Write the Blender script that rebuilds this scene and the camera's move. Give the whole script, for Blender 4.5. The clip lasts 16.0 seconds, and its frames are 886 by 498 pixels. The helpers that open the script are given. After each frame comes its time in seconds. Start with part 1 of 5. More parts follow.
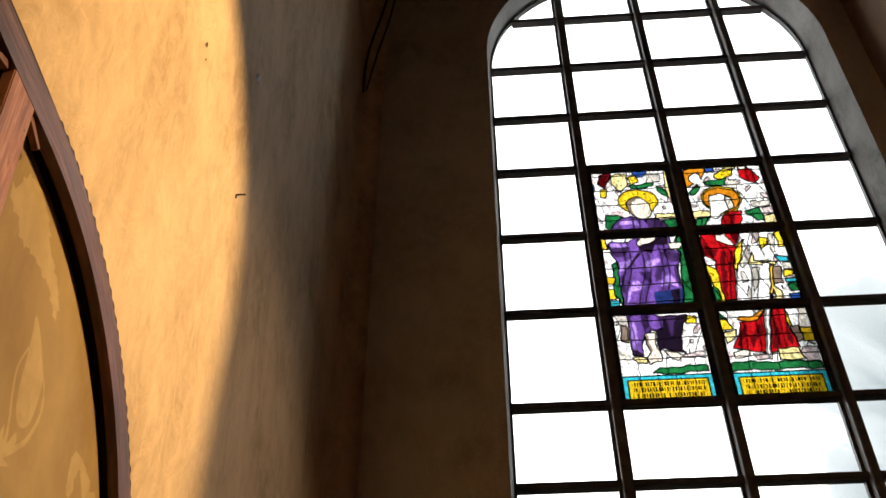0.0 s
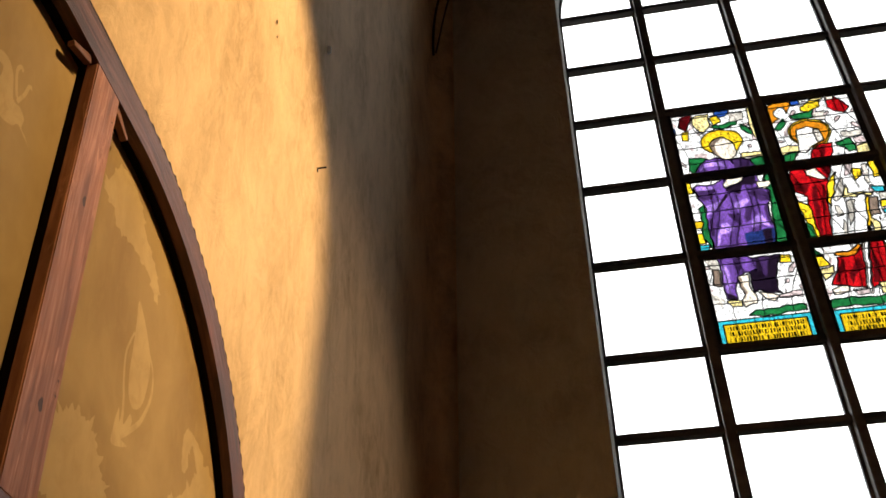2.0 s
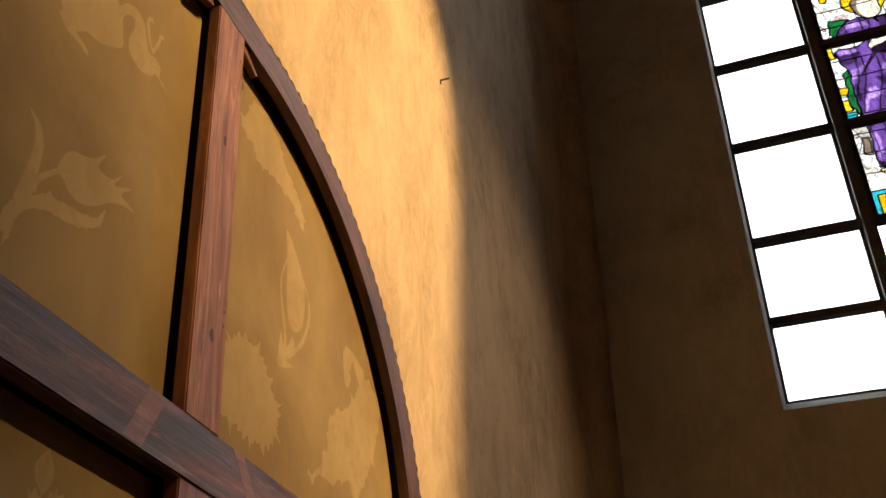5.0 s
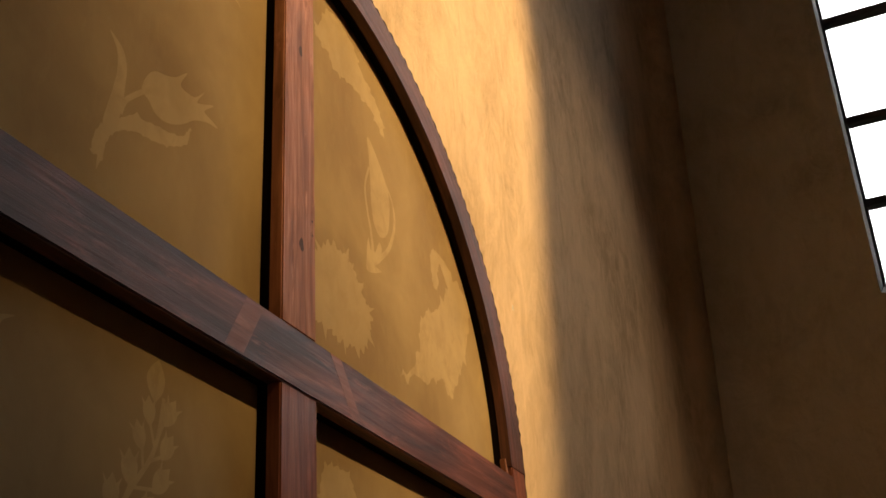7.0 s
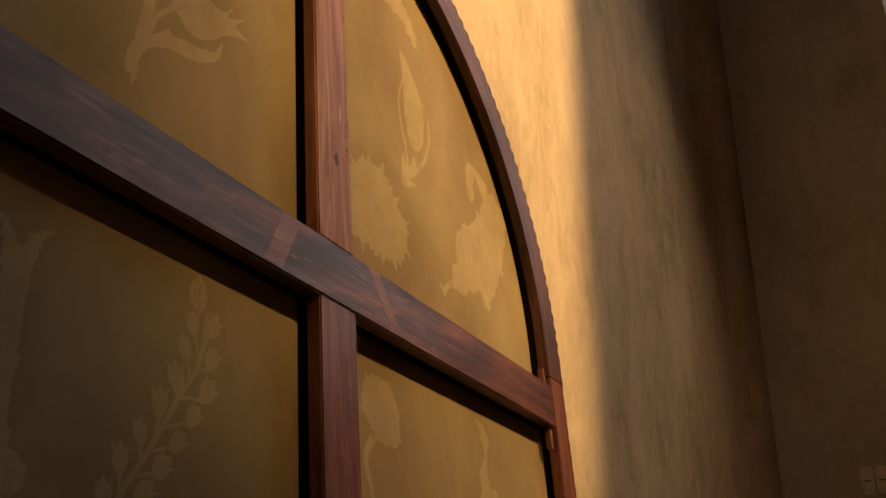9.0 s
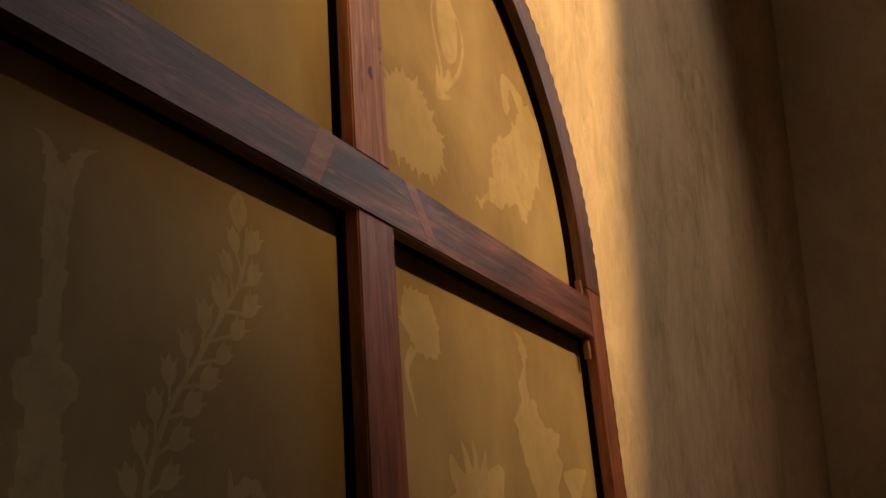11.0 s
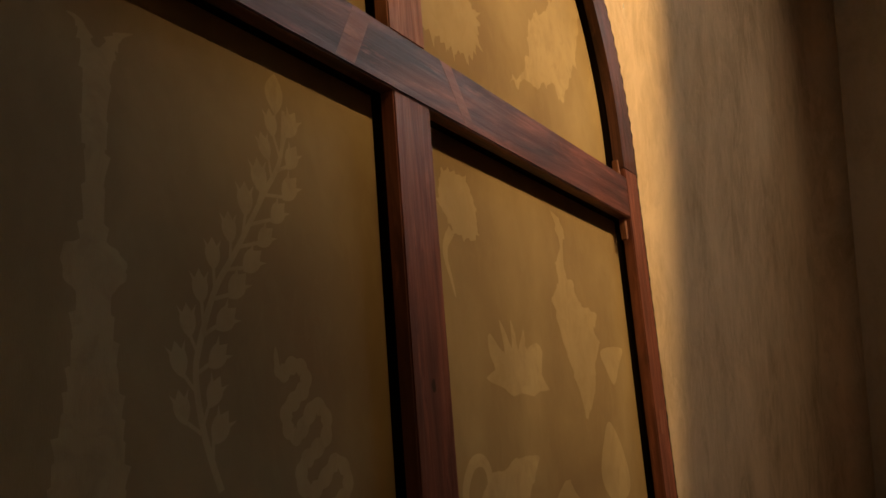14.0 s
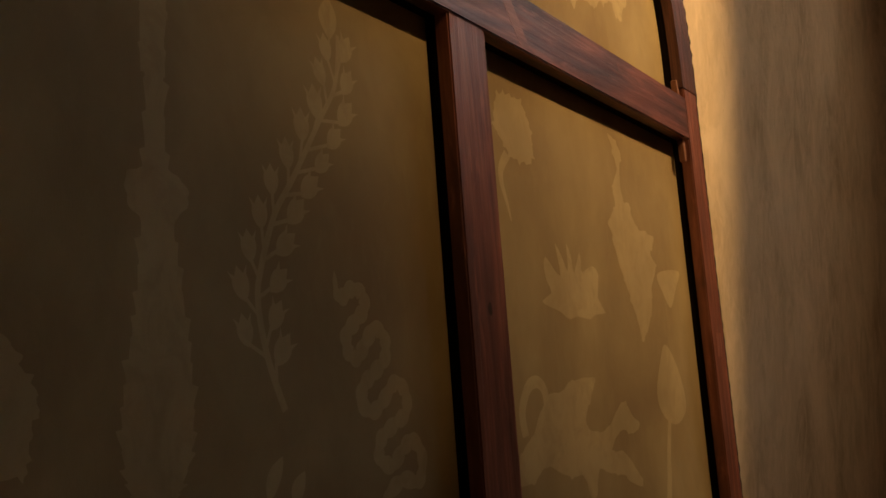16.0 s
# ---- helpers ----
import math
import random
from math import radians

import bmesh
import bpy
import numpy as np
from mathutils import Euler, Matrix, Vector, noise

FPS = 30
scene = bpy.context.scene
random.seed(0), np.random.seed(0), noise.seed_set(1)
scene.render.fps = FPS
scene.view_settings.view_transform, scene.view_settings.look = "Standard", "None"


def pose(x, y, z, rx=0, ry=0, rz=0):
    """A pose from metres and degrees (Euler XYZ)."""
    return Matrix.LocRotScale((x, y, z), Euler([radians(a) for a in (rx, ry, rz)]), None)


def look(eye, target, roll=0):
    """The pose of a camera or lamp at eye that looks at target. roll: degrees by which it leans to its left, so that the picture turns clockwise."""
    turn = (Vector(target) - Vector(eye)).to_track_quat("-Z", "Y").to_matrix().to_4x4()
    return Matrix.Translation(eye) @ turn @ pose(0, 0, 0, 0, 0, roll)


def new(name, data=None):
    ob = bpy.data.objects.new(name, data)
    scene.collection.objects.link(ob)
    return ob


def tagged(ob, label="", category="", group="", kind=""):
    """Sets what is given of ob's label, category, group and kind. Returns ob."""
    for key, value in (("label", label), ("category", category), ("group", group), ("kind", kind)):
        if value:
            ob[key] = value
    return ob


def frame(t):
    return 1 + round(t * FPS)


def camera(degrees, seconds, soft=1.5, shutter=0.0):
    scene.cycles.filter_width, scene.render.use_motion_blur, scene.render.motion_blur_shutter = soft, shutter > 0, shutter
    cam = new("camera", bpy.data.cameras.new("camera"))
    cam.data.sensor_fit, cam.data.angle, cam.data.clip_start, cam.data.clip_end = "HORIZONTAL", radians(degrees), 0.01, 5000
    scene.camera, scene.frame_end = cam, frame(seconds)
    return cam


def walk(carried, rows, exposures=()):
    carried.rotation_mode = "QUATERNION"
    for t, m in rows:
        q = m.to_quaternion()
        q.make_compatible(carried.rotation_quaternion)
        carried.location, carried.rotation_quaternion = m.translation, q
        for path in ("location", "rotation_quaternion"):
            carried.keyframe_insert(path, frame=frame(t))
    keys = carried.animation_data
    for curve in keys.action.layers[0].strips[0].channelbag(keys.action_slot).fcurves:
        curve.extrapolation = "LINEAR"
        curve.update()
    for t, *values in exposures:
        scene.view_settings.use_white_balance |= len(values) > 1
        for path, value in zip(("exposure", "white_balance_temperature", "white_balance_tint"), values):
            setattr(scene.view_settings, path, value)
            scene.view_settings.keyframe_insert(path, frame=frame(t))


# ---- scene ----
# ---- camera and its walk ----
# seconds, eye (m), yaw to the left, pitch up, lean (degrees)
PATH = [
    (0.0, -0.0000, 0.0001, 1.6000, 3.918, 42.119, -0.151),
    (0.5, -0.0054, 0.0019, 1.6031, 5.114, 41.807, -0.195),
    (1.0, -0.0077, 0.0027, 1.6047, 6.792, 41.243, -0.189),
    (1.5, -0.0081, 0.0025, 1.6032, 8.617, 40.551, -0.172),
    (2.0, -0.0087, 0.0010, 1.6037, 10.521, 39.703, -0.140),
    (2.5, -0.0090, -0.0001, 1.6035, 12.208, 38.907, -0.080),
    (3.0, -0.0104, -0.0034, 1.6026, 13.948, 38.052, -0.050),
    (5.5, -0.0050, -0.0164, 1.5970, 22.361, 32.466, 0.189),
    (6.0, -0.0046, -0.0170, 1.5957, 23.965, 30.905, 0.146),
    (6.5, -0.0055, -0.0167, 1.5961, 25.352, 29.417, 0.164),
    (7.0, -0.0065, -0.0177, 1.5964, 26.507, 27.865, 0.144),
    (7.5, -0.0045, -0.0195, 1.5964, 27.387, 26.447, 0.285),
    (8.0, -0.0054, -0.0183, 1.5959, 28.030, 25.089, 0.230),
    (8.5, -0.0061, -0.0183, 1.5921, 28.447, 23.958, 0.169),
    (9.0, -0.0057, -0.0172, 1.5909, 28.910, 22.740, 0.178),
    (11.5, -0.0118, -0.0179, 1.5863, 31.585, 16.285, -0.108),
    (12.0, -0.0146, -0.0192, 1.5884, 31.893, 14.961, -0.151),
    (12.5, -0.0139, -0.0191, 1.5873, 32.230, 13.849, -0.159),
    (13.0, -0.0149, -0.0183, 1.5864, 32.535, 12.703, -0.160),
    (13.5, -0.0147, -0.0184, 1.5852, 32.826, 11.660, -0.184),
    (14.0, -0.0161, -0.0177, 1.5845, 33.271, 10.582, -0.257),
    (14.5, -0.0151, -0.0180, 1.5824, 34.038, 9.550, -0.251),
    (15.0, -0.0160, -0.0194, 1.5840, 34.952, 8.298, -0.234),
    (15.5, -0.0158, -0.0207, 1.5843, 35.857, 7.149, -0.185),
    (16.0, -0.0165, -0.0209, 1.5842, 36.614, 6.003, -0.184)]
cam = camera(50.25, 16.0, soft=1.6)
walk(cam, [(t, pose(x, y, z, 0, 0, yaw) @ pose(0, 0, 0, 90 + pitch) @ pose(0, 0, 0, 0, 0, lean))
           for t, x, y, z, yaw, pitch, lean in PATH])

# ---- world and light ----
world = bpy.data.worlds.new("world")
scene.world = world
world.use_nodes = True
sky = world.node_tree.nodes.new("ShaderNodeTexSky")
sky.sky_type, sky.sun_disc = "NISHITA", False
sky.sun_elevation, sky.sun_rotation = radians(35), radians(160)
world.node_tree.links.new(sky.outputs[0], world.node_tree.nodes["Background"].inputs[0])
world.node_tree.nodes["Background"].inputs[1].default_value = 0.08

# added spot for the warm wall patch, its real source unseen
LAMP_AT = (5.2, 0.6, 7.6)
spot = bpy.data.lights.new("added_patch_spot", "SPOT")
spot.energy, spot.color = 3800, (1.0, 0.635, 0.262)
spot.spot_size, spot.spot_blend, spot.shadow_soft_size = radians(35.4), 1.0, 0.08
lamp = new("added_patch_spot", spot)
lamp.matrix_world = look(LAMP_AT, (-0.95, 2.12, 3.82))
# added fill with no fixture, lifts the wall beyond the patch edge
wash = bpy.data.lights.new("added_wall_fill", "SPOT")
wash.energy, wash.color = 165, (1.0, 0.73, 0.47)
wash.spot_size, wash.spot_blend, wash.shadow_soft_size = radians(49), 1.0, 0.15
washer = new("added_wall_fill", wash)
washer.matrix_world = look((2.7, 3.0, 5.6), (-0.95, 2.86, 2.72))
SKY_GLOW = 4.3


# ---- materials ----
def material(name):
    m = bpy.data.materials.new(name)
    m.use_nodes = True
    nt = m.node_tree
    return m, nt, nt.nodes["Principled BSDF"]


def node(nt, kind, **values):
    n = nt.nodes.new(kind)
    for key, value in values.items():
        n.inputs[key.replace("_", " ")].default_value = value
    return n


def mapped(nt, scale, uv=False):
    """Object (or UV) coordinates, stretched."""
    tc = nt.nodes.new("ShaderNodeTexCoord")
    mp = nt.nodes.new("ShaderNodeMapping")
    mp.inputs["Scale"].default_value = scale
    nt.links.new(tc.outputs["UV" if uv else "Object"], mp.inputs["Vector"])
    return mp.outputs["Vector"]


def noise_of(nt, vec, scale, detail=6.0, rough=0.6, twist=0.0):
    n = node(nt, "ShaderNodeTexNoise", Scale=scale, Detail=detail, Roughness=rough, Distortion=twist)
    nt.links.new(vec, n.inputs["Vector"])
    return n.outputs["Fac"]


def ramp(nt, fac, *stops):
    r = nt.nodes.new("ShaderNodeValToRGB")
    els = r.color_ramp.elements
    while len(els) < len(stops):
        els.new(0.5)
    for e, (p, c) in zip(els, stops):
        e.position = p
        e.color = (*c, 1) if len(c) == 3 else c
    nt.links.new(fac, r.inputs["Fac"])
    return r.outputs["Color"]


def mixed(nt, fac, a, b, mode="MIX"):
    n = nt.nodes.new("ShaderNodeMix")
    n.data_type, n.blend_type = "RGBA", mode
    for sock, v in ((n.inputs[0], fac), (n.inputs[6], a), (n.inputs[7], b)):
        if isinstance(v, (int, float)):
            sock.default_value = v
        elif isinstance(v, tuple):
            sock.default_value = (*v, 1)
        else:
            nt.links.new(v, sock)
    return n.outputs[2]


def bumped(nt, bsdf, height, strength, distance):
    b = node(nt, "ShaderNodeBump", Strength=strength, Distance=distance)
    nt.links.new(height, b.inputs["Height"])
    nt.links.new(b.outputs["Normal"], bsdf.inputs["Normal"])


def plaster(name, light, mid, dark, streak=0.45, grime=0.5):
    """Old limewash: cloudy patches drawn out downwards, fine grain, trowel marks."""
    m, nt, p = material(name)
    tall = mapped(nt, (1, 1, streak))
    even = mapped(nt, (1, 1, 1))
    clouds = noise_of(nt, tall, 2.3, 5, 0.55, 0.6)
    strokes = noise_of(nt, tall, 7.5, 7, 0.62, 1.4)
    grain = noise_of(nt, even, 140, 4, 0.7)
    c = ramp(nt, clouds, (0.34, dark), (0.5, mid), (0.66, light))
    c = mixed(nt, ramp(nt, strokes, (0.4, (0, 0, 0)), (0.68, (0.55, 0.55, 0.55))), c, light)
    c = mixed(nt, ramp(nt, noise_of(nt, tall, 3.7, 8, 0.7, 2.0), (0.56, (0, 0, 0)), (0.72, (grime, grime, grime))), c, dark)
    scuff = noise_of(nt, mapped(nt, (1, 1, 0.22)), 26, 6, 0.7, 0.8)
    c = mixed(nt, ramp(nt, scuff, (0.52, (0, 0, 0)), (0.70, (0.38,) * 3)), c, light)
    patch = noise_of(nt, mapped(nt, (1, 1, 0.5)), 11, 7, 0.68, 1.0)
    c = mixed(nt, ramp(nt, patch, (0.46, (0, 0, 0)), (0.60, (0.42,) * 3)), c, tuple(min(0.9, v * 1.08) for v in light))
    c = mixed(nt, ramp(nt, noise_of(nt, mapped(nt, (1, 1, 0.3)), 17, 8, 0.72, 0.7), (0.55, (0, 0, 0)), (0.68, (0.34,) * 3)), c, dark)
    speck = noise_of(nt, even, 60, 3, 0.6)
    c = mixed(nt, ramp(nt, speck, (0.66, (0, 0, 0)), (0.76, (0.4,) * 3)), c, dark)
    nt.links.new(c, p.inputs["Base Color"])
    p.inputs["Roughness"].default_value = 0.88
    p.inputs["Specular IOR Level"].default_value = 0.25
    add = node(nt, "ShaderNodeMath")
    add.operation = "MULTIPLY_ADD"
    nt.links.new(grain, add.inputs[0])
    add.inputs[1].default_value = 0.12
    nt.links.new(strokes, add.inputs[2])
    bumped(nt, p, add.outputs[0], 0.65, 0.012)
    return m


def timber(name, pale, mid, dark, gloss=0.38, shine=0.5):
    """Stained softwood, grain along the UV's x."""
    m, nt, p = material(name)
    fine = noise_of(nt, mapped(nt, (2.2, 95, 95), True), 1.6, 5, 0.65, 0.35)
    figure = noise_of(nt, mapped(nt, (1.6, 13, 13), True), 1.5, 4, 0.55, 1.8)
    blot = noise_of(nt, mapped(nt, (3.5, 7, 7), True), 1.3, 5, 0.6)
    c = ramp(nt, figure, (0.33, dark), (0.5, mid), (0.67, pale))
    c = mixed(nt, ramp(nt, fine, (0.40, (0.5, 0.5, 0.5)), (0.6, (0, 0, 0))), c, dark)
    c = mixed(nt, ramp(nt, blot, (0.48, (0, 0, 0)), (0.74, (0.6, 0.6, 0.6))), c, dark)
    rub = noise_of(nt, mapped(nt, (2.8, 22, 22), True), 2.4, 6, 0.7, 0.6)
    c = mixed(nt, ramp(nt, rub, (0.56, (0, 0, 0)), (0.70, (0.5, 0.5, 0.5))), c, tuple(min(1, v * 1.5) for v in pale))
    nt.links.new(c, p.inputs["Base Color"])
    r = ramp(nt, fine, (0.3, (gloss + 0.2,) * 3), (0.7, (gloss,) * 3))
    nt.links.new(r, p.inputs["Roughness"])
    p.inputs["Specular IOR Level"].default_value = shine
    bumped(nt, p, fine, 0.28, 0.003)
    return m


def linen(name, light, mid, dark, worn=None):
    """Sized canvas: thread, brush clouds, drawn-down stains; worn: the ground showing through thin paint."""
    m, nt, p = material(name)
    tall = mapped(nt, (1, 1, 0.75))
    clouds = noise_of(nt, tall, 3.0, 5, 0.5, 0.5)
    soft = noise_of(nt, tall, 9, 6, 0.62, 0.6)
    thread = noise_of(nt, mapped(nt, (700, 700, 90)), 1, 2, 0.5)
    c = ramp(nt, clouds, (0.33, dark), (0.5, mid), (0.68, light))
    c = mixed(nt, ramp(nt, soft, (0.42, (0, 0, 0)), (0.75, (0.45, 0.45, 0.45))), c, dark)
    c = mixed(nt, ramp(nt, noise_of(nt, mapped(nt, (1, 1, 0.4)), 34, 5, 0.65, 0.5), (0.5, (0, 0, 0)), (0.75, (0.22,) * 3)), c, light)
    if worn:
        thin = noise_of(nt, mapped(nt, (1, 1, 0.7)), 22, 6, 0.68, 1.0)
        c = mixed(nt, ramp(nt, thin, (0.48, (0, 0, 0)), (0.72, (0.65,) * 3)), c, worn)
    nt.links.new(c, p.inputs["Base Color"])
    p.inputs["Roughness"].default_value = 0.8
    p.inputs["Specular IOR Level"].default_value = 0.2
    bumped(nt, p, thread, 0.2, 0.001)
    return m


def plain(name, color, rough, metal=0.0, vary=0.25, scale=30):
    m, nt, p = material(name)
    n = noise_of(nt, mapped(nt, (1, 1, 1)), scale, 5)
    dark = tuple(v * (1 - vary) for v in color)
    nt.links.new(ramp(nt, n, (0.3, dark), (0.7, color)), p.inputs["Base Color"])
    p.inputs["Roughness"].default_value, p.inputs["Metallic"].default_value = rough, metal
    bumped(nt, p, n, 0.15, 0.003)
    return m


def glass(name, color=(1, 1, 1), painted=False):
    """Thin pane: lets the sky through in its colour, with a slight gloss; painted: each piece's own stain and enamel."""
    m = bpy.data.materials.new(name)
    m.use_nodes = True
    nt = m.node_tree
    nt.nodes.clear()
    out = nt.nodes.new("ShaderNodeOutputMaterial")
    clear = nt.nodes.new("ShaderNodeBsdfTransparent")
    gloss = node(nt, "ShaderNodeBsdfGlossy", Roughness=0.12)
    mix = nt.nodes.new("ShaderNodeMixShader")
    if painted:
        stain = nt.nodes.new("ShaderNodeAttribute")
        stain.attribute_name = "tint"
        vec = mapped(nt, (1, 1, 0.45))
        wash_tone = noise_of(nt, vec, 14, 5, 0.6, 1.2)
        brush = noise_of(nt, vec, 70, 4, 0.65, 0.8)
        c = mixed(nt, 1.0, stain.outputs["Color"], ramp(nt, wash_tone, (0.38, (1.1,) * 3), (0.68, (0.68,) * 3)), "MULTIPLY")
        c = mixed(nt, 1.0, c, ramp(nt, brush, (0.45, (1, 1, 1)), (0.72, (0.5,) * 3)), "MULTIPLY")
        for scale, squash, weight in ((26, 0.5, 0.50), (55, 0.8, 0.70)):
            ink = noise_of(nt, mapped(nt, (1, 1, squash)), scale, 2, 0.5, 1.8)
            c = mixed(nt, 1.0, c, ramp(nt, ink, (0.46, (1, 1, 1)), (0.49, (weight,) * 3), (0.505, (weight,) * 3), (0.535, (1, 1, 1))), "MULTIPLY")
        nt.links.new(c, clear.inputs["Color"])
    else:
        clear.inputs["Color"].default_value = (*color, 1)
    mix.inputs[0].default_value = 0.04
    nt.links.new(clear.outputs[0], mix.inputs[1])
    nt.links.new(gloss.outputs[0], mix.inputs[2])
    nt.links.new(mix.outputs[0], out.inputs[0])
    return m


M_WALL = plaster("ochre_limewash", (0.76, 0.58, 0.38), (0.62, 0.46, 0.29), (0.44, 0.31, 0.18), 0.62)
# unseen surfaces: brown darkened to hold down and warm the bounced light
M_DIM = plaster("low_bounce_limewash", (0.27, 0.175, 0.11), (0.22, 0.14, 0.085), (0.15, 0.093, 0.056), 0.8)
M_NORTH = plaster("pale_grey_limewash", (0.58, 0.525, 0.45), (0.51, 0.46, 0.385), (0.41, 0.365, 0.30), 0.8)
# reveal's shade is put into its colour, darker than the wall's
M_REVEAL = plaster("shaded_reveal_limewash", (0.30, 0.29, 0.275), (0.22, 0.213, 0.20), (0.13, 0.125, 0.118), 0.8)
# floor colour kept dark and warm so less light bounces up
M_FLOOR = plain("stone_floor", (0.14, 0.095, 0.065), 0.6, 0, 0.4, 5)
M_WOOD = timber("stained_pine", (0.54, 0.262, 0.165), (0.41, 0.178, 0.108), (0.19, 0.075, 0.047), 0.46, 0.36)
# cross rail's stain, darkened to stand for the lamp light it lacks
M_RAIL = timber("dimmed_stained_pine", (0.27, 0.090, 0.062), (0.15, 0.050, 0.038), (0.05, 0.019, 0.017), 0.36)
M_STILE = timber("red_brown_pine", (0.33, 0.115, 0.070), (0.235, 0.076, 0.047), (0.105, 0.034, 0.023), 0.34)
M_ARCH = timber("dark_bent_pine", (0.19, 0.075, 0.055), (0.12, 0.045, 0.034), (0.05, 0.02, 0.016), 0.38, 0.4)
# gap shade behind the rails, painted as near-black wood
M_REAR_SHADE = timber("shade_black_pine", (0.012, 0.008, 0.006), (0.008, 0.005, 0.004), (0.004, 0.003, 0.002), 0.85, 0.05)
M_BARE = timber("bare_pine", (0.35, 0.135, 0.095), (0.27, 0.10, 0.07), (0.16, 0.058, 0.042), 0.38)
M_KEY = timber("pine_key", (0.34, 0.145, 0.07), (0.26, 0.10, 0.05), (0.15, 0.055, 0.03), 0.5)
M_KNOT = plain("knot", (0.085, 0.034, 0.022), 0.6, 0, 0.6, 160)
M_LINEN = linen("ochre_canvas", (0.455, 0.332, 0.156), (0.365, 0.257, 0.119), (0.275, 0.184, 0.086))
M_MOTIF = linen("pale_motif", (0.58, 0.436, 0.218), (0.49, 0.36, 0.178), (0.38, 0.275, 0.134), (0.365, 0.257, 0.119))
# margin in an even near-black tone, far darker than the sheet
M_TACKED = plain("near_black_canvas", (0.018, 0.011, 0.008), 0.9)
M_IRON = plain("window_iron", (0.12, 0.105, 0.095), 0.55, 0.0, 0.4, 20)
M_BAR = plain("rusty_window_bar", (0.17, 0.145, 0.125), 0.6, 0.0, 0.5, 12)
M_STEEL = plain("nail_iron", (0.05, 0.04, 0.035), 0.5, 0.6)
M_DOWEL = plain("white_dowel", (0.88, 0.87, 0.84), 0.6, 0, 0.1)
M_GAP_SHADE = plain("corner_gap_shade", (0.02, 0.017, 0.015), 0.6)
M_BOX = plain("cream_plastic", (0.80, 0.76, 0.68), 0.45, 0, 0.1)
M_HOLE = plain("chipped_plaster", (0.17, 0.11, 0.065), 0.95)
M_LEAD = plain("lead_came", (0.035, 0.033, 0.035), 0.5, 0.3)
M_PANE = glass("clear_pane", (0.97, 0.98, 0.98))


# ---- builders ----
def mesh_of(name, bm, mat):
    bmesh.ops.recalc_face_normals(bm, faces=bm.faces)
    me = bpy.data.meshes.new(name)
    bm.to_mesh(me)
    bm.free()
    me.materials.append(mat)
    return me


def part(name, bm, mat, parent=None, label=""):
    ob = new(name, mesh_of(name, bm, mat))
    if parent is not None:
        ob.parent = parent
    if label:
        ob["label"] = label
    return ob


def box(bm, x0, x1, y0, y1, z0, z1, bevel=0.0):
    vs = [bm.verts.new((x, y, z)) for x in (x0, x1) for y in (y0, y1) for z in (z0, z1)]
    fs = [bm.faces.new([vs[i] for i in q]) for q in ((0, 1, 3, 2), (4, 6, 7, 5), (0, 4, 5, 1), (2, 3, 7, 6), (0, 2, 6, 4), (1, 5, 7, 3))]
    bmesh.ops.recalc_face_normals(bm, faces=fs)
    if bevel:
        bmesh.ops.bevel(bm, geom=list({e for f in fs for e in f.edges}), offset=bevel, segments=2, affect="EDGES")
    return bm


def box_bm(*a, **k):
    return box(bmesh.new(), *a, **k)


def grain_uv(bm, along, seed=0.0):
    """UVs in metres with x along the given axis."""
    uv = bm.loops.layers.uv.verify()
    others = [a for a in range(3) if a != along]
    for f in bm.faces:
        for l in f.loops:
            c = l.vert.co
            l[uv].uv = (c[along] + seed, c[others[0]] + 0.6 * c[others[1]] + seed * 0.37)
    return bm


def arch_outline(xc, half, z0, spring, steps=48, radius=None):
    """Round-headed outline, counterclockwise in (x, z)."""
    pts = [(xc - half, z0), (xc + half, z0)]
    r = radius or half
    for i in range(steps + 1):
        a = math.pi * i / steps
        pts.append((xc + half * math.cos(a), spring + r * math.sin(a)))
    return pts


def holed_wall(name, rect, rings, place, mat, outer):
    """A wall with an opening: face with a hole, the reveal through the given rings [(depth, outline)], a back face."""
    bm = bmesh.new()
    x0, x1, z0, z1 = rect

    def loop(pts, d):
        return [bm.verts.new(place(x, d, z)) for x, z in pts]

    def ring_edges(vs):
        return [bm.edges.new((vs[i], vs[(i + 1) % len(vs)])) for i in range(len(vs))]

    corners = [(x0, z0), (x1, z0), (x1, z1), (x0, z1)]
    loops = [loop(pts, d) for d, pts in rings]
    front, back = loop(corners, rings[0][0]), loop(corners, outer)
    bmesh.ops.triangle_fill(bm, edges=ring_edges(front) + ring_edges(loops[0]), use_beauty=True)
    bmesh.ops.triangle_fill(bm, edges=ring_edges(back) + ring_edges(loops[-1]), use_beauty=True)
    for a, b in zip(loops, loops[1:]):
        for i in range(len(a)):
            j = (i + 1) % len(a)
            bm.faces.new((a[i], a[j], b[j], b[i]))
    for i in range(4):
        bm.faces.new((front[i], front[(i + 1) % 4], back[(i + 1) % 4], back[i]))
    return part(name, bm, mat)


# ---- the room ----
EYE = 1.6
WX, NY, EX, SY, TOP = -0.95, 4.67, 3.0, -4.0, 11.0

tagged(part("floor", box_bm(WX - 0.3, EX + 0.3, SY - 0.3, NY + 0.6, -0.2, 0), M_FLOOR), "worn dark stone floor of the chapel", "floor", kind="structure")
tagged(part("ceiling", box_bm(WX - 0.3, EX + 0.3, SY - 0.3, NY + 0.6, TOP, TOP + 0.2), M_DIM), "plastered ceiling, coloured dark to cut bounce light", "ceiling", kind="structure")


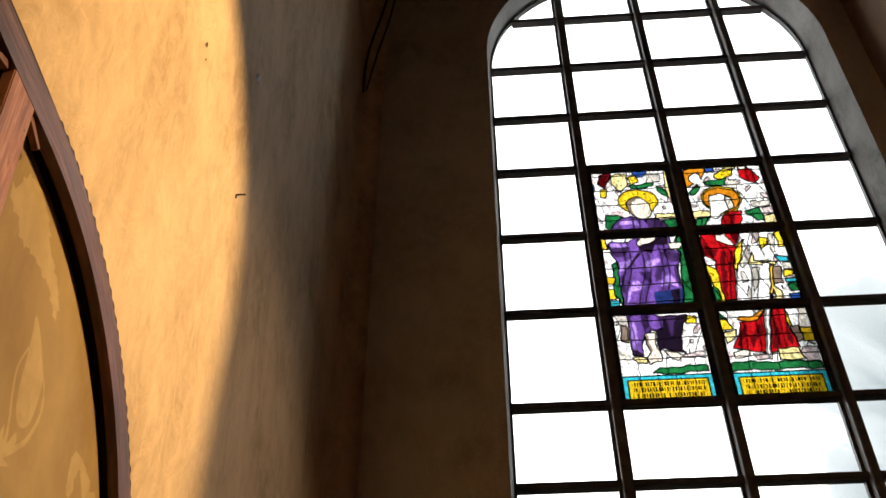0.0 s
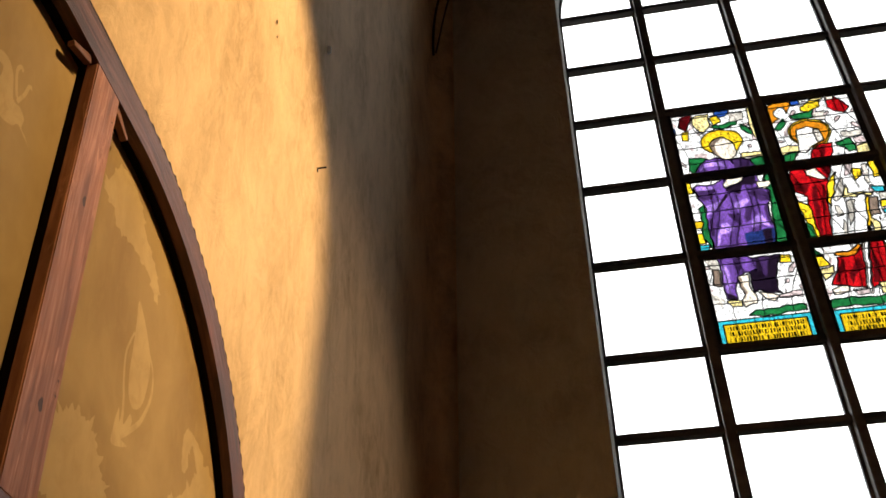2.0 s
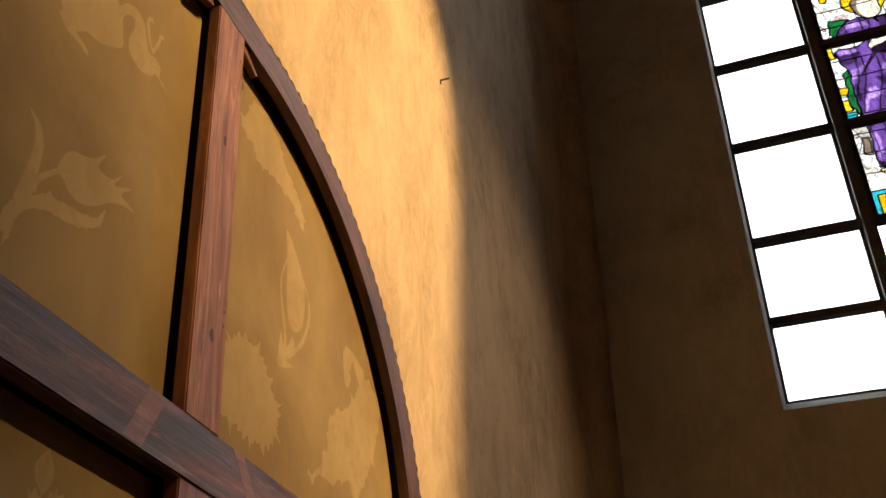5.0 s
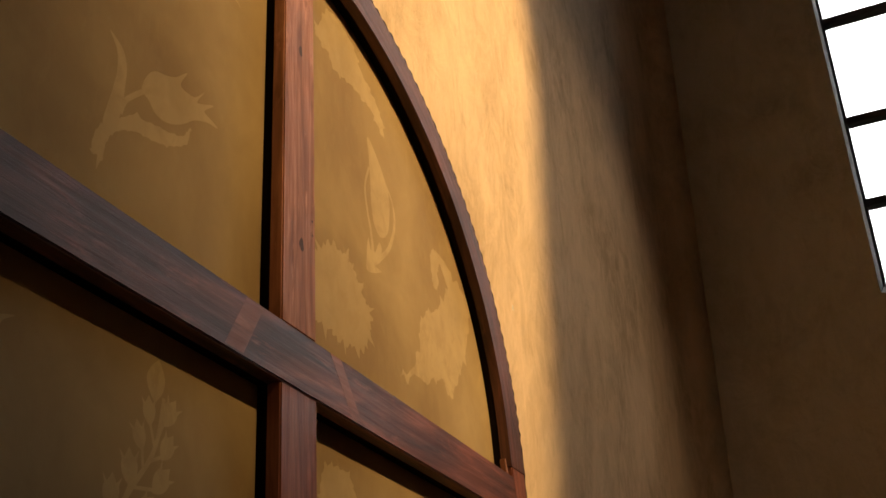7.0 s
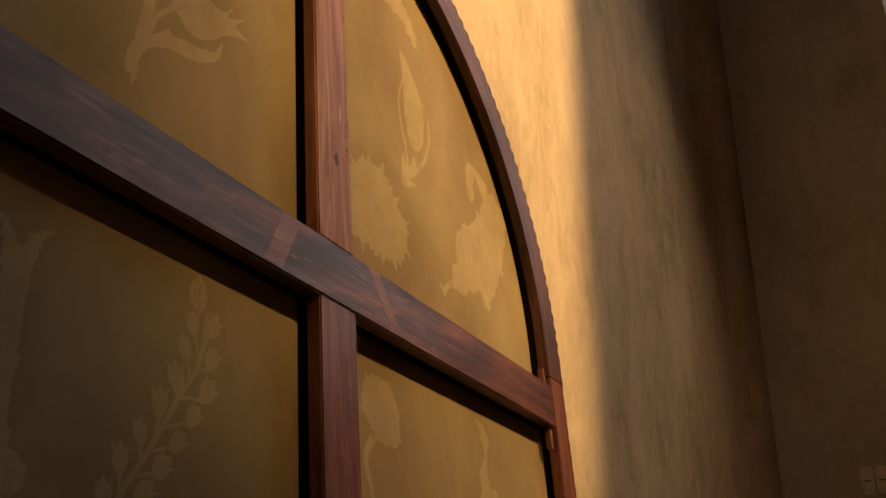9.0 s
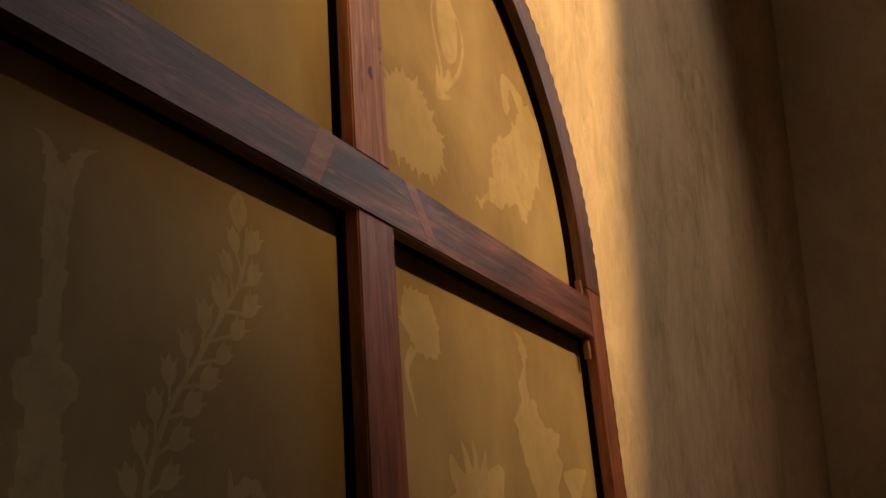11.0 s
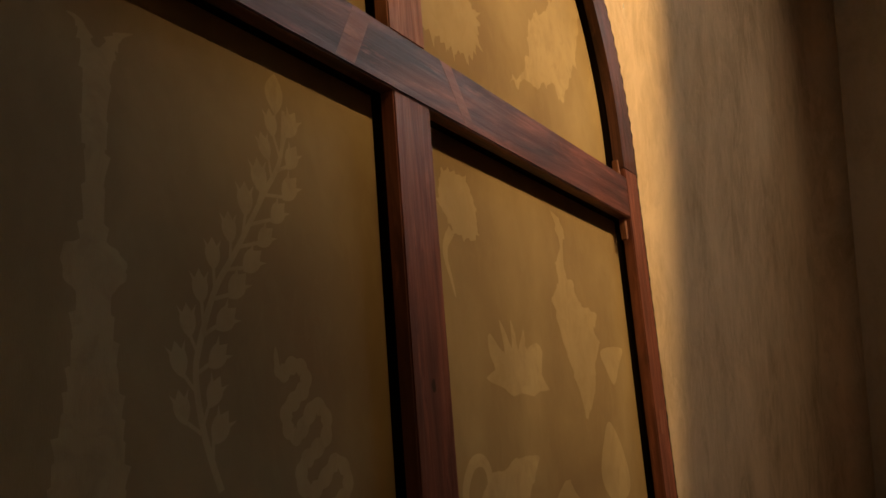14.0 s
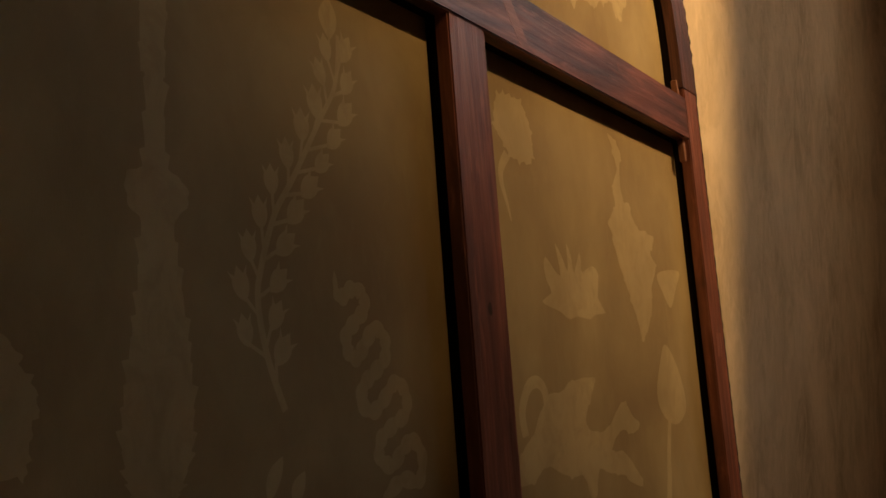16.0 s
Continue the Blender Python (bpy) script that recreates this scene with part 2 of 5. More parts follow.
def plaster_sheet(name, axis_u, axis_n, u0, u1, z0, z1, at, depth, mat, wave, round_in):
    """A thick wall whose face is slightly uneven, as hand-laid plaster is."""
    bm = bmesh.new()
    nu, nz = max(2, int((u1 - u0) / 0.03)), int((z1 - z0) / 0.12)
    grid = []
    for i in range(nu + 1):
        col = []
        for j in range(nz + 1):
            u, z = u0 + (u1 - u0) * i / nu, z0 + (z1 - z0) * j / nz
            rim = min(1, (u - u0) / 0.3, (u1 - u) / 0.3)
            h = wave * rim * (noise.noise((u * 0.9, z * 0.6, at)) + 0.5 * noise.noise((u * 2.6, z * 1.7, at + 4)))
            k = min(1.0, max(0.0, (u - u1 + round_in) / round_in))
            h += round_in * (1 - math.sqrt(1 - k * k))
            co = [0, 0, z]
            co[axis_u], co[axis_n] = u, at + h
            col.append(bm.verts.new(co))
        grid.append(col)
    for i in range(nu):
        for j in range(nz):
            f = bm.faces.new((grid[i][j], grid[i + 1][j], grid[i + 1][j + 1], grid[i][j + 1]))
            f.smooth = True
    rimv = [grid[i][0] for i in range(nu + 1)] + [grid[nu][j] for j in range(1, nz + 1)] + [grid[i][nz] for i in range(nu - 1, -1, -1)] + [grid[0][j] for j in range(nz - 1, 0, -1)]
    back = []
    for v in rimv:
        co = list(v.co)
        co[axis_n] = at + depth
        back.append(bm.verts.new(co))
    n = len(rimv)
    for i in range(n):
        bm.faces.new((rimv[i], rimv[(i + 1) % n], back[(i + 1) % n], back[i]))
    bm.faces.new(back)
    return part(name, bm, mat)


tagged(plaster_sheet("wall_west", 1, 0, SY, NY, 0, TOP, WX, -0.3, M_WALL, 0.006, 0.16), "ochre limewashed plaster wall, streaked and worn", "wall", kind="structure")
tagged(part("wall_south", box_bm(WX - 0.3, EX, SY - 0.3, SY, 0, TOP), M_DIM), "plain unseen plaster wall, coloured dark to cut bounce light", "wall", kind="structure")

# window wall: splayed reveal, sloping sill, round head
WIN_X, WIN_HALF, SPRING, SILL = 1.405, 1.345, 6.58 + EYE, 2.12 + EYE
GLASS_Y = 5.04
north = holed_wall("wall_north", (WX - 0.3, EX + 0.3, 0, TOP),
                   [(NY, arch_outline(1.402, 1.358, 1.965 + EYE, 6.37 + EYE)),
                    (GLASS_Y - 0.06, arch_outline(WIN_X, WIN_HALF - 0.006, SILL + 0.006, SPRING - 0.004)),
                    (GLASS_Y + 0.035, arch_outline(WIN_X, WIN_HALF - 0.006, SILL + 0.006, SPRING - 0.004)),
                    (GLASS_Y + 0.12, arch_outline(WIN_X, WIN_HALF + 0.16, SILL - 0.12, SPRING))],
                   lambda x, d, z: (x, d, z), M_NORTH, GLASS_Y + 0.12)
# faces inside the recess take the darker, shade-toned plaster
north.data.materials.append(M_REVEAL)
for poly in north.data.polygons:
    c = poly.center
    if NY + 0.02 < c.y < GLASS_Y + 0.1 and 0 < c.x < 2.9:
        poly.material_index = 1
tagged(north, "dim grey-brown plaster wall round a tall window", "wall", kind="structure")

# unseen east wall; its small arched opening is added to cut the beam
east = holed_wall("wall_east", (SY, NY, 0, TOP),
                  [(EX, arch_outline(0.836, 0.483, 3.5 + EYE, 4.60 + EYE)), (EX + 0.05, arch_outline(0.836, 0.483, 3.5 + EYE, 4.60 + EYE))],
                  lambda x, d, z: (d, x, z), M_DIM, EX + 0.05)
tagged(east, "unseen dark plaster wall with an added arch that shapes the beam", "wall", kind="structure")
# unseen box round the added spot, blocks all light but the arch's
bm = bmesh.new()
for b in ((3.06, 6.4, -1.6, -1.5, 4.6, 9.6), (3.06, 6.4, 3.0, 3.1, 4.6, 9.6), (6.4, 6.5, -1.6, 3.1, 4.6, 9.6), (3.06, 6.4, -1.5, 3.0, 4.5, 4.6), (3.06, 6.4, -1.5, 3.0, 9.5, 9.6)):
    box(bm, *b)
tagged(part("beam_blocker", bm, M_DIM), "added unseen box that keeps the lamp's light to the arch", "wall", kind="structure")

# sky beyond the window
bm = box_bm(-9, 13, 12.0, 12.1, 5.8, 24)
m = bpy.data.materials.new("bright_sky")
m.use_nodes = True
nt = m.node_tree
nt.nodes.clear()
em = nt.nodes.new("ShaderNodeEmission")
out = nt.nodes.new("ShaderNodeOutputMaterial")
vec = mapped(nt, (0.45, 1, 0.45))
cl = noise_of(nt, vec, 1.6, 7, 0.6, 0.5)
tc = nt.nodes.new("ShaderNodeTexCoord")
sep = nt.nodes.new("ShaderNodeSeparateXYZ")
nt.links.new(tc.outputs["Object"], sep.inputs[0])
low = node(nt, "ShaderNodeMapRange")
nt.links.new(sep.outputs["Z"], low.inputs["Value"])
low.inputs["From Min"].default_value, low.inputs["From Max"].default_value = 11.8, 7.6
side = node(nt, "ShaderNodeMapRange")
nt.links.new(sep.outputs["X"], side.inputs["Value"])
side.inputs["From Min"].default_value, side.inputs["From Max"].default_value = 4.3, 6.3
both = nt.nodes.new("ShaderNodeMath")
both.operation = "MULTIPLY"
nt.links.new(low.outputs[0], both.inputs[0])
nt.links.new(side.outputs[0], both.inputs[1])
veil = nt.nodes.new("ShaderNodeMath")
veil.operation = "MULTIPLY"
nt.links.new(both.outputs[0], veil.inputs[0])
nt.links.new(ramp(nt, cl, (0.38, (0.25,) * 3), (0.60, (1, 1, 1))), veil.inputs[1])
thick = ramp(nt, veil.outputs[0], (0.0, (0, 0, 0)), (0.06, (0.80,) * 3), (0.35, (0.90,) * 3), (0.8, (0.945,) * 3))
nt.links.new(mixed(nt, thick, (1.0, 1.0, 1.0), (0.055, 0.075, 0.083)), em.inputs["Color"])
em.inputs["Strength"].default_value = SKY_GLOW
nt.links.new(em.outputs[0], out.inputs[0])
tagged(part("backdrop", bm, m), "bright hazy white sky with grey-blue cloud", "sky", kind="structure")

# ---- the window ----
window = tagged(new("window_1"), "tall round-headed church window with clear panes and dark iron bars", "window", kind="structure")
window.location = (WIN_X, GLASS_Y, SILL)
COLS = [0.07, 0.716, 1.409, 2.108, 2.74]
ROWS = [2.139, 2.645, 3.190, 3.924, 4.618, 5.303, 5.926, 6.576, 7.270]


def win(bm):
    """Room coordinates to the window's own."""
    bmesh.ops.translate(bm, verts=bm.verts, vec=(-WIN_X, -GLASS_Y, -SILL))
    return bm


def head_z(x, inset=0.0):
    r = WIN_HALF - inset
    return SPRING + math.sqrt(max(0.0, r * r - (x - WIN_X) ** 2))


bm = bmesh.new()
o_out, o_in = arch_outline(WIN_X, WIN_HALF, SILL, SPRING), arch_outline(WIN_X, WIN_HALF - 0.024, SILL + 0.035, SPRING)
a = [[bm.verts.new((x, y, z)) for x, z in o] for y, o in ((GLASS_Y - 0.030, o_out), (GLASS_Y - 0.030, o_in), (GLASS_Y + 0.009, o_in), (GLASS_Y + 0.009, o_out))]
for k in range(4):
    p, q = a[k], a[(k + 1) % 4]
    for i in range(len(p)):
        j = (i + 1) % len(p)
        bm.faces.new((p[i], p[j], q[j], q[i]))
part("window_frame", win(bm), M_IRON, window)

for c in COLS[1:4]:
    b = box_bm(c - 0.048, c + 0.048, GLASS_Y - 0.012, GLASS_Y + 0.02, SILL + 0.02, head_z(c) - 0.01)
    mullion = part("mullion", win(b), M_IRON, window)
    b = box_bm(c - 0.028, c + 0.028, GLASS_Y - 0.085, GLASS_Y - 0.0125, SILL + 0.02, head_z(c) - 0.015, bevel=0.006)
    part("cover_strip", win(b), M_BAR, mullion, "rusty brown cover strip")
for r in ROWS[1:]:
    z = r + EYE
    half = WIN_HALF - 0.01 if z < SPRING else math.sqrt(max(0.01, WIN_HALF ** 2 - (z + 0.03 - SPRING) ** 2)) - 0.018
    b = box_bm(WIN_X - half, WIN_X + half, GLASS_Y - 0.045, GLASS_Y + 0.024, z - 0.023, z + 0.023, bevel=0.005)
    part("transom", win(b), M_IRON, window)

for ci in range(4):
    for ri in range(9):
        if ci in (1, 2) and ri in (2, 3, 4):
            continue
        x0, x1 = COLS[ci] + 0.002, COLS[ci + 1] - 0.002
        z0 = ROWS[ri] + EYE
        z1 = ROWS[ri + 1] + EYE if ri < 8 else 99
        bm = bmesh.new()
        top = [(x0 + (x1 - x0) * k / 14, 0) for k in range(15)]
        top = [(x, min(z1, head_z(x, 0.01))) for x, _ in top]
        top = [(x, z) for x, z in top if z > z0 + 0.005]
        if len(top) < 2:
            continue
        outline = [(top[0][0], z0)] + [(top[-1][0], z0)] + top[::-1]
        va = [bm.verts.new((x, GLASS_Y + 0.002, z)) for x, z in outline]
        f = bm.faces.new(va)
        ext = bmesh.ops.extrude_face_region(bm, geom=[f])
        bmesh.ops.translate(bm, verts=[v for v in ext["geom"] if isinstance(v, bmesh.types.BMVert)], vec=(0, 0.004, 0))
        part("pane", win(bm), M_PANE, window)

# ---- stained glass ----
HUES = {
    "white": (0.97, 0.97, 0.95), "violet": (0.45, 0.26, 0.80), "maroon": (0.10, 0.003, 0.005), "grey": (0.60, 0.56, 0.49), "flesh": (0.88, 0.78, 0.64),
    "yellow": (0.86, 0.60, 0.02), "straw": (0.80, 0.68, 0.30), "umber": (0.22, 0.16, 0.12), "ink": (0.012, 0.006, 0.016), "orange": (0.62, 0.22, 0.01),
    "pale": (0.95, 0.92, 0.86), "navy": (0.014, 0.028, 0.13), "purple": (0.15, 0.065, 0.32), "plum": (0.045, 0.02, 0.085), "blue": (0.02, 0.08, 0.36), "green": (0.012, 0.15, 0.04), "red": (0.50, 0.006, 0.010),
    "cyan": (0.03, 0.42, 0.50), "lilac": (0.60, 0.49, 0.48), "amber": (0.66, 0.42, 0.010)}
GLOW = 2.2 / SKY_GLOW
M_STAINED = glass("stained_glass", painted=True)


def lerp_span(s, *pts):
    """Piecewise-linear value at s."""
    return np.interp(s, [p[0] for p in pts], [p[1] for p in pts])


def figure_map(kind, nx, nz):
    """For a grid of cells over a panel 1 wide and 3.55 high (from the foot), the colour and a piece number for each."""
    x, z = np.meshgrid((np.arange(nx) + 0.5) / nx, (np.arange(nz) + 0.5) / nz * 3.55, indexing="ij")
    hue = np.full(x.shape, "white", dtype=object)
    flat_x, flat_z = x, z
    # hand-cut edges waver a little
    x = x + 0.006 * np.sin(17 * z + 5 * x + kind) + 0.004 * np.sin(41 * z - 9 * x)
    z = z + 0.010 * np.sin(13 * x + 2 * kind) + 0.006 * np.sin(37 * x + 5 * z)

    def put(mask, name):
        hue[mask] = name

    def oval(cx, cz, rx, rz):
        return ((x - cx) / rx) ** 2 + ((z - cz) / rz) ** 2 < 1

    def inside(*corners):
        """Cells within a many-sided piece."""
        hit = np.zeros(x.shape, bool)
        for (a, b), (c, d) in zip(corners, corners[1:] + corners[:1]):
            if b != d:
                hit ^= ((z > b) != (z > d)) & (x < (c - a) * (z - b) / (d - b) + a)
        return hit

    if kind == 0:
        put(inside((-0.01, 3.24), (0.02, 3.26), (-0.01, 2.68), (-0.04, 2.68)), "blue")
        put(inside((0.12, 2.72), (0.19, 2.72), (0.33, 2.66), (0.20, 2.56), (0.13, 2.44), (0.09, 2.53)), "green")
        put(inside((0.83, 2.58), (1.00, 2.59), (0.99, 2.44), (0.86, 2.43)), "green")
        put(inside((0.93, 2.28), (1.02, 2.32), (0.99, 1.28), (0.87, 1.26), (0.92, 1.83)), "green")
        put(inside((0.10, 1.91), (0.17, 1.96), (0.15, 1.27), (0.07, 1.46)), "green")
        put(inside((-0.02, 2.34), (0.06, 2.33), (0.07, 2.15), (-0.01, 2.13)), "yellow")
        put(inside((-0.02, 1.71), (0.10, 1.70), (0.09, 1.60), (-0.02, 1.61)), "amber")
        put(inside((-0.02, 1.53), (0.07, 1.52), (0.08, 1.38), (-0.02, 1.38)), "yellow")
        put(inside((-0.01, 1.36), (0.11, 1.35), (0.11, 1.26), (-0.02, 1.27)), "cyan")
        put(inside((0.17, 2.79), (0.35, 2.76), (0.34, 2.67), (0.19, 2.71)), "lilac")
        put(inside((0.75, 2.69), (1.00, 2.68), (1.00, 2.60), (0.74, 2.61)), "straw")
        put(inside((0.12, 3.44), (0.27, 3.47), (0.23, 3.33), (0.15, 3.20), (0.07, 3.28)), "maroon")
        put(inside((0.27, 3.42), (0.47, 3.44), (0.47, 3.23), (0.35, 3.09), (0.26, 3.26)), "straw")
        put(oval(0.640, 3.449, 0.098, 0.078), "blue")
        put(inside((0.48, 3.36), (0.58, 3.41), (0.62, 3.30), (0.52, 3.23)), "yellow")
        put(inside((0.49, 3.23), (0.60, 3.23), (0.74, 3.25), (0.83, 3.28), (0.79, 3.19), (0.65, 3.16), (0.50, 3.17)), "green")
        put(inside((0.84, 3.19), (0.89, 3.15), (1.00, 3.05), (0.97, 2.97), (0.89, 3.01), (0.84, 3.09)), "green")
        put(inside((0.96, 3.42), (1.01, 3.50), (1.00, 3.06), (1.00, 2.90), (0.96, 2.95), (0.95, 3.22)), "straw")
        put(inside((0.10, 3.19), (0.18, 3.18), (0.16, 3.03), (0.09, 3.04)), "yellow")
        put(inside((0.73, 3.41), (0.90, 3.38), (0.89, 3.25), (0.72, 3.25)), "grey")
        put(oval(0.559, 2.924, 0.252, 0.217), "amber")
        put(oval(0.559, 2.921, 0.215, 0.186), "yellow")
        put(oval(0.537, 2.832, 0.132, 0.182), "umber")
        put(oval(0.583, 2.805, 0.121, 0.182), "flesh")
        put(inside((0.13, 2.44), (0.20, 2.56), (0.31, 2.64), (0.43, 2.66), (0.59, 2.63), (0.66, 2.45), (0.55, 2.43)), "purple")
        put(inside((0.61, 2.61), (0.71, 2.63), (0.82, 2.56), (0.91, 2.42), (0.65, 2.44)), "plum")
        put(inside((0.21, 2.51), (0.33, 2.61), (0.50, 2.60), (0.54, 2.52), (0.36, 2.54)), "violet")
        put(inside((0.08, 2.24), (0.13, 2.27), (0.34, 2.23), (0.45, 2.32), (0.69, 2.36), (0.84, 2.31), (0.87, 2.15), (0.96, 2.06), (0.93, 1.89), (0.87, 1.83), (0.88, 1.49), (0.86, 1.26), (0.52, 1.27), (0.20, 1.26), (0.16, 1.30), (0.15, 1.78), (0.19, 1.90), (0.10, 2.08)), "purple")
        put(inside((0.52, 2.28), (0.72, 2.36), (0.83, 2.32), (0.83, 2.17), (0.67, 2.19), (0.61, 2.06), (0.46, 2.12)), "ink")
        put(inside((0.08, 2.22), (0.28, 2.21), (0.34, 2.14), (0.27, 2.03), (0.16, 2.01), (0.10, 2.09)), "plum")
        put(inside((0.11, 2.25), (0.32, 2.22), (0.33, 2.17), (0.12, 2.18)), "violet")
        put(inside((0.82, 2.14), (0.87, 2.07), (0.95, 2.02), (0.92, 1.89), (0.83, 1.89), (0.75, 1.98), (0.71, 2.05)), "plum")
        put(inside((0.44, 2.22), (0.50, 2.31), (0.68, 2.32), (0.67, 2.26), (0.55, 2.21), (0.46, 2.16)), "flesh")
        put(inside((0.82, 2.18), (0.97, 2.21), (0.99, 2.16), (0.91, 2.07), (0.84, 2.09)), "flesh")
        put(inside((0.19, 1.92), (0.38, 1.98), (0.23, 1.79), (0.17, 1.80)), "violet")
        put(inside((0.50, 1.92), (0.65, 1.99), (0.69, 1.94), (0.60, 1.86), (0.55, 1.79), (0.51, 1.86)), "violet")
        put(inside((0.31, 1.63), (0.37, 1.63), (0.40, 1.56), (0.45, 1.57), (0.43, 1.50), (0.29, 1.47), (0.20, 1.29), (0.17, 1.30), (0.26, 1.50)), "violet")
        put(inside((0.65, 1.64), (0.78, 1.72), (0.82, 1.64), (0.84, 1.51), (0.72, 1.56), (0.64, 1.54)), "violet")
        put(inside((0.43, 2.08), (0.48, 2.08), (0.36, 1.89), (0.27, 1.81)), "ink")
        put(inside((0.40, 1.76), (0.54, 1.77), (0.52, 1.56), (0.45, 1.67)), "plum")
        put(inside((0.17, 1.74), (0.21, 1.74), (0.22, 1.48), (0.18, 1.48)), "plum")
        put(inside((0.84, 1.84), (0.88, 1.81), (0.88, 1.52), (0.84, 1.53)), "plum")
        put(inside((0.63, 1.86), (0.73, 1.85), (0.66, 1.67), (0.57, 1.60)), "plum")
        put(inside((0.54, 1.47), (0.89, 1.49), (0.86, 1.26), (0.53, 1.27)), "navy")
        put(inside((0.75, 1.47), (0.85, 1.48), (0.83, 1.27), (0.74, 1.26)), "ink")
        put(inside((0.02, 1.15), (0.16, 1.14), (0.16, 0.93), (0.08, 0.94)), "grey")
        put(inside((0.08, 1.01), (0.15, 0.98), (0.15, 0.76), (0.07, 0.78)), "umber")
        put(inside((-0.00, 0.68), (0.14, 0.60), (0.11, 0.49), (0.02, 0.54)), "grey")
        put(inside((0.16, 0.56), (0.31, 0.54), (0.31, 0.46), (0.21, 0.47)), "straw")
        put(inside((0.17, 1.14), (0.47, 1.12), (0.59, 1.10), (0.57, 0.95), (0.50, 0.91), (0.42, 0.90), (0.33, 0.81), (0.28, 0.66), (0.28, 0.54), (0.16, 0.59), (0.17, 0.84)), "purple")
        put(inside((0.58, 1.11), (0.85, 1.09), (0.74, 0.79), (0.74, 0.62), (0.77, 0.57), (0.64, 0.62), (0.54, 0.66), (0.47, 0.62), (0.47, 0.90), (0.56, 0.93)), "ink")
        put(inside((0.62, 1.10), (0.73, 1.09), (0.66, 0.86), (0.60, 0.80)), "plum")
        put(inside((0.19, 1.05), (0.24, 1.05), (0.26, 0.78), (0.21, 0.62), (0.19, 0.67)), "violet")
        put(inside((0.36, 1.12), (0.44, 1.12), (0.39, 0.94), (0.33, 0.89)), "plum")
        put(inside((0.18, 0.67), (0.28, 0.59), (0.28, 0.54), (0.17, 0.58)), "ink")
        put(inside((0.33, 0.84), (0.45, 0.88), (0.45, 0.67), (0.49, 0.61), (0.47, 0.49), (0.34, 0.44), (0.31, 0.53), (0.37, 0.59)), "flesh")
        put(inside((0.53, 0.63), (0.66, 0.61), (0.73, 0.54), (0.66, 0.50), (0.57, 0.54)), "flesh")
        put(inside((0.33, 0.83), (0.37, 0.84), (0.40, 0.61), (0.37, 0.58)), "umber")
        put(inside((0.85, 1.08), (0.95, 1.08), (0.96, 0.98), (0.84, 0.97)), "yellow")
        put(inside((0.72, 0.55), (0.98, 0.60), (0.97, 0.51), (0.72, 0.51)), "lilac")
        put(inside((0.36, 0.33), (0.46, 0.40), (0.70, 0.41), (0.97, 0.41), (0.96, 0.33), (0.39, 0.32)), "green")
    else:
        put(inside((0.02, 3.45), (0.16, 3.54), (0.29, 3.46), (0.23, 3.27), (0.08, 3.19), (-0.01, 3.13)), "orange")
        put(oval(0.142, 3.288, 0.078, 0.095), "white")
        put(inside((0.29, 3.52), (0.40, 3.51), (0.39, 3.40), (0.29, 3.38)), "blue")
        put(inside((0.40, 3.37), (0.52, 3.45), (0.64, 3.43), (0.61, 3.32), (0.48, 3.27), (0.39, 3.29)), "yellow")
        put(inside((0.54, 3.54), (0.70, 3.53), (0.68, 3.43), (0.53, 3.45)), "straw")
        put(inside((0.23, 3.22), (0.37, 3.25), (0.53, 3.28), (0.53, 3.17), (0.39, 3.15), (0.25, 3.16)), "green")
        put(inside((0.01, 3.03), (0.14, 3.19), (0.17, 3.12), (0.08, 2.99)), "green")
        put(inside((0.72, 3.44), (0.85, 3.45), (0.95, 3.28), (0.89, 3.17), (0.78, 3.21), (0.70, 3.28)), "red")
        put(inside((0.72, 3.51), (0.83, 3.52), (0.82, 3.43), (0.73, 3.41)), "flesh")
        put(inside((0.51, 3.23), (0.66, 3.24), (0.64, 3.08), (0.50, 3.09)), "grey")
        put(inside((0.75, 2.84), (0.98, 2.85), (0.97, 2.76), (0.76, 2.74)), "grey")
        put(oval(0.403, 2.898, 0.244, 0.240), "yellow")
        put(oval(0.403, 2.897, 0.221, 0.212), "orange")
        put(inside((0.01, 2.73), (0.23, 2.70), (0.21, 2.59), (0.00, 2.60)), "straw")
        put(inside((0.02, 2.59), (0.20, 2.59), (0.13, 2.47), (0.01, 2.44)), "green")
        put(inside((0.64, 2.67), (0.84, 2.73), (0.85, 2.52), (0.72, 2.49)), "green")
        put(inside((0.85, 2.60), (1.01, 2.62), (0.99, 2.47), (0.85, 2.46)), "straw")
        put(inside((0.87, 2.73), (1.01, 2.75), (1.00, 2.62), (0.87, 2.61)), "lilac")
        put(inside((0.26, 2.96), (0.38, 3.01), (0.52, 2.95), (0.54, 2.76), (0.44, 2.71), (0.36, 2.68), (0.29, 2.56), (0.21, 2.59), (0.23, 2.76)), "pale")
        put(inside((0.45, 2.96), (0.52, 2.94), (0.54, 2.76), (0.46, 2.73), (0.45, 2.84)), "grey")
        put(inside((0.12, 2.45), (0.21, 2.56), (0.34, 2.55), (0.31, 2.45)), "white")
        put(inside((0.37, 2.64), (0.47, 2.70), (0.60, 2.68), (0.57, 2.47), (0.53, 2.44), (0.31, 2.45)), "red")
        put(inside((0.47, 2.68), (0.53, 2.68), (0.47, 2.44), (0.42, 2.45)), "maroon")
        put(inside((0.61, 2.63), (0.72, 2.58), (0.80, 2.44), (0.54, 2.43)), "white")
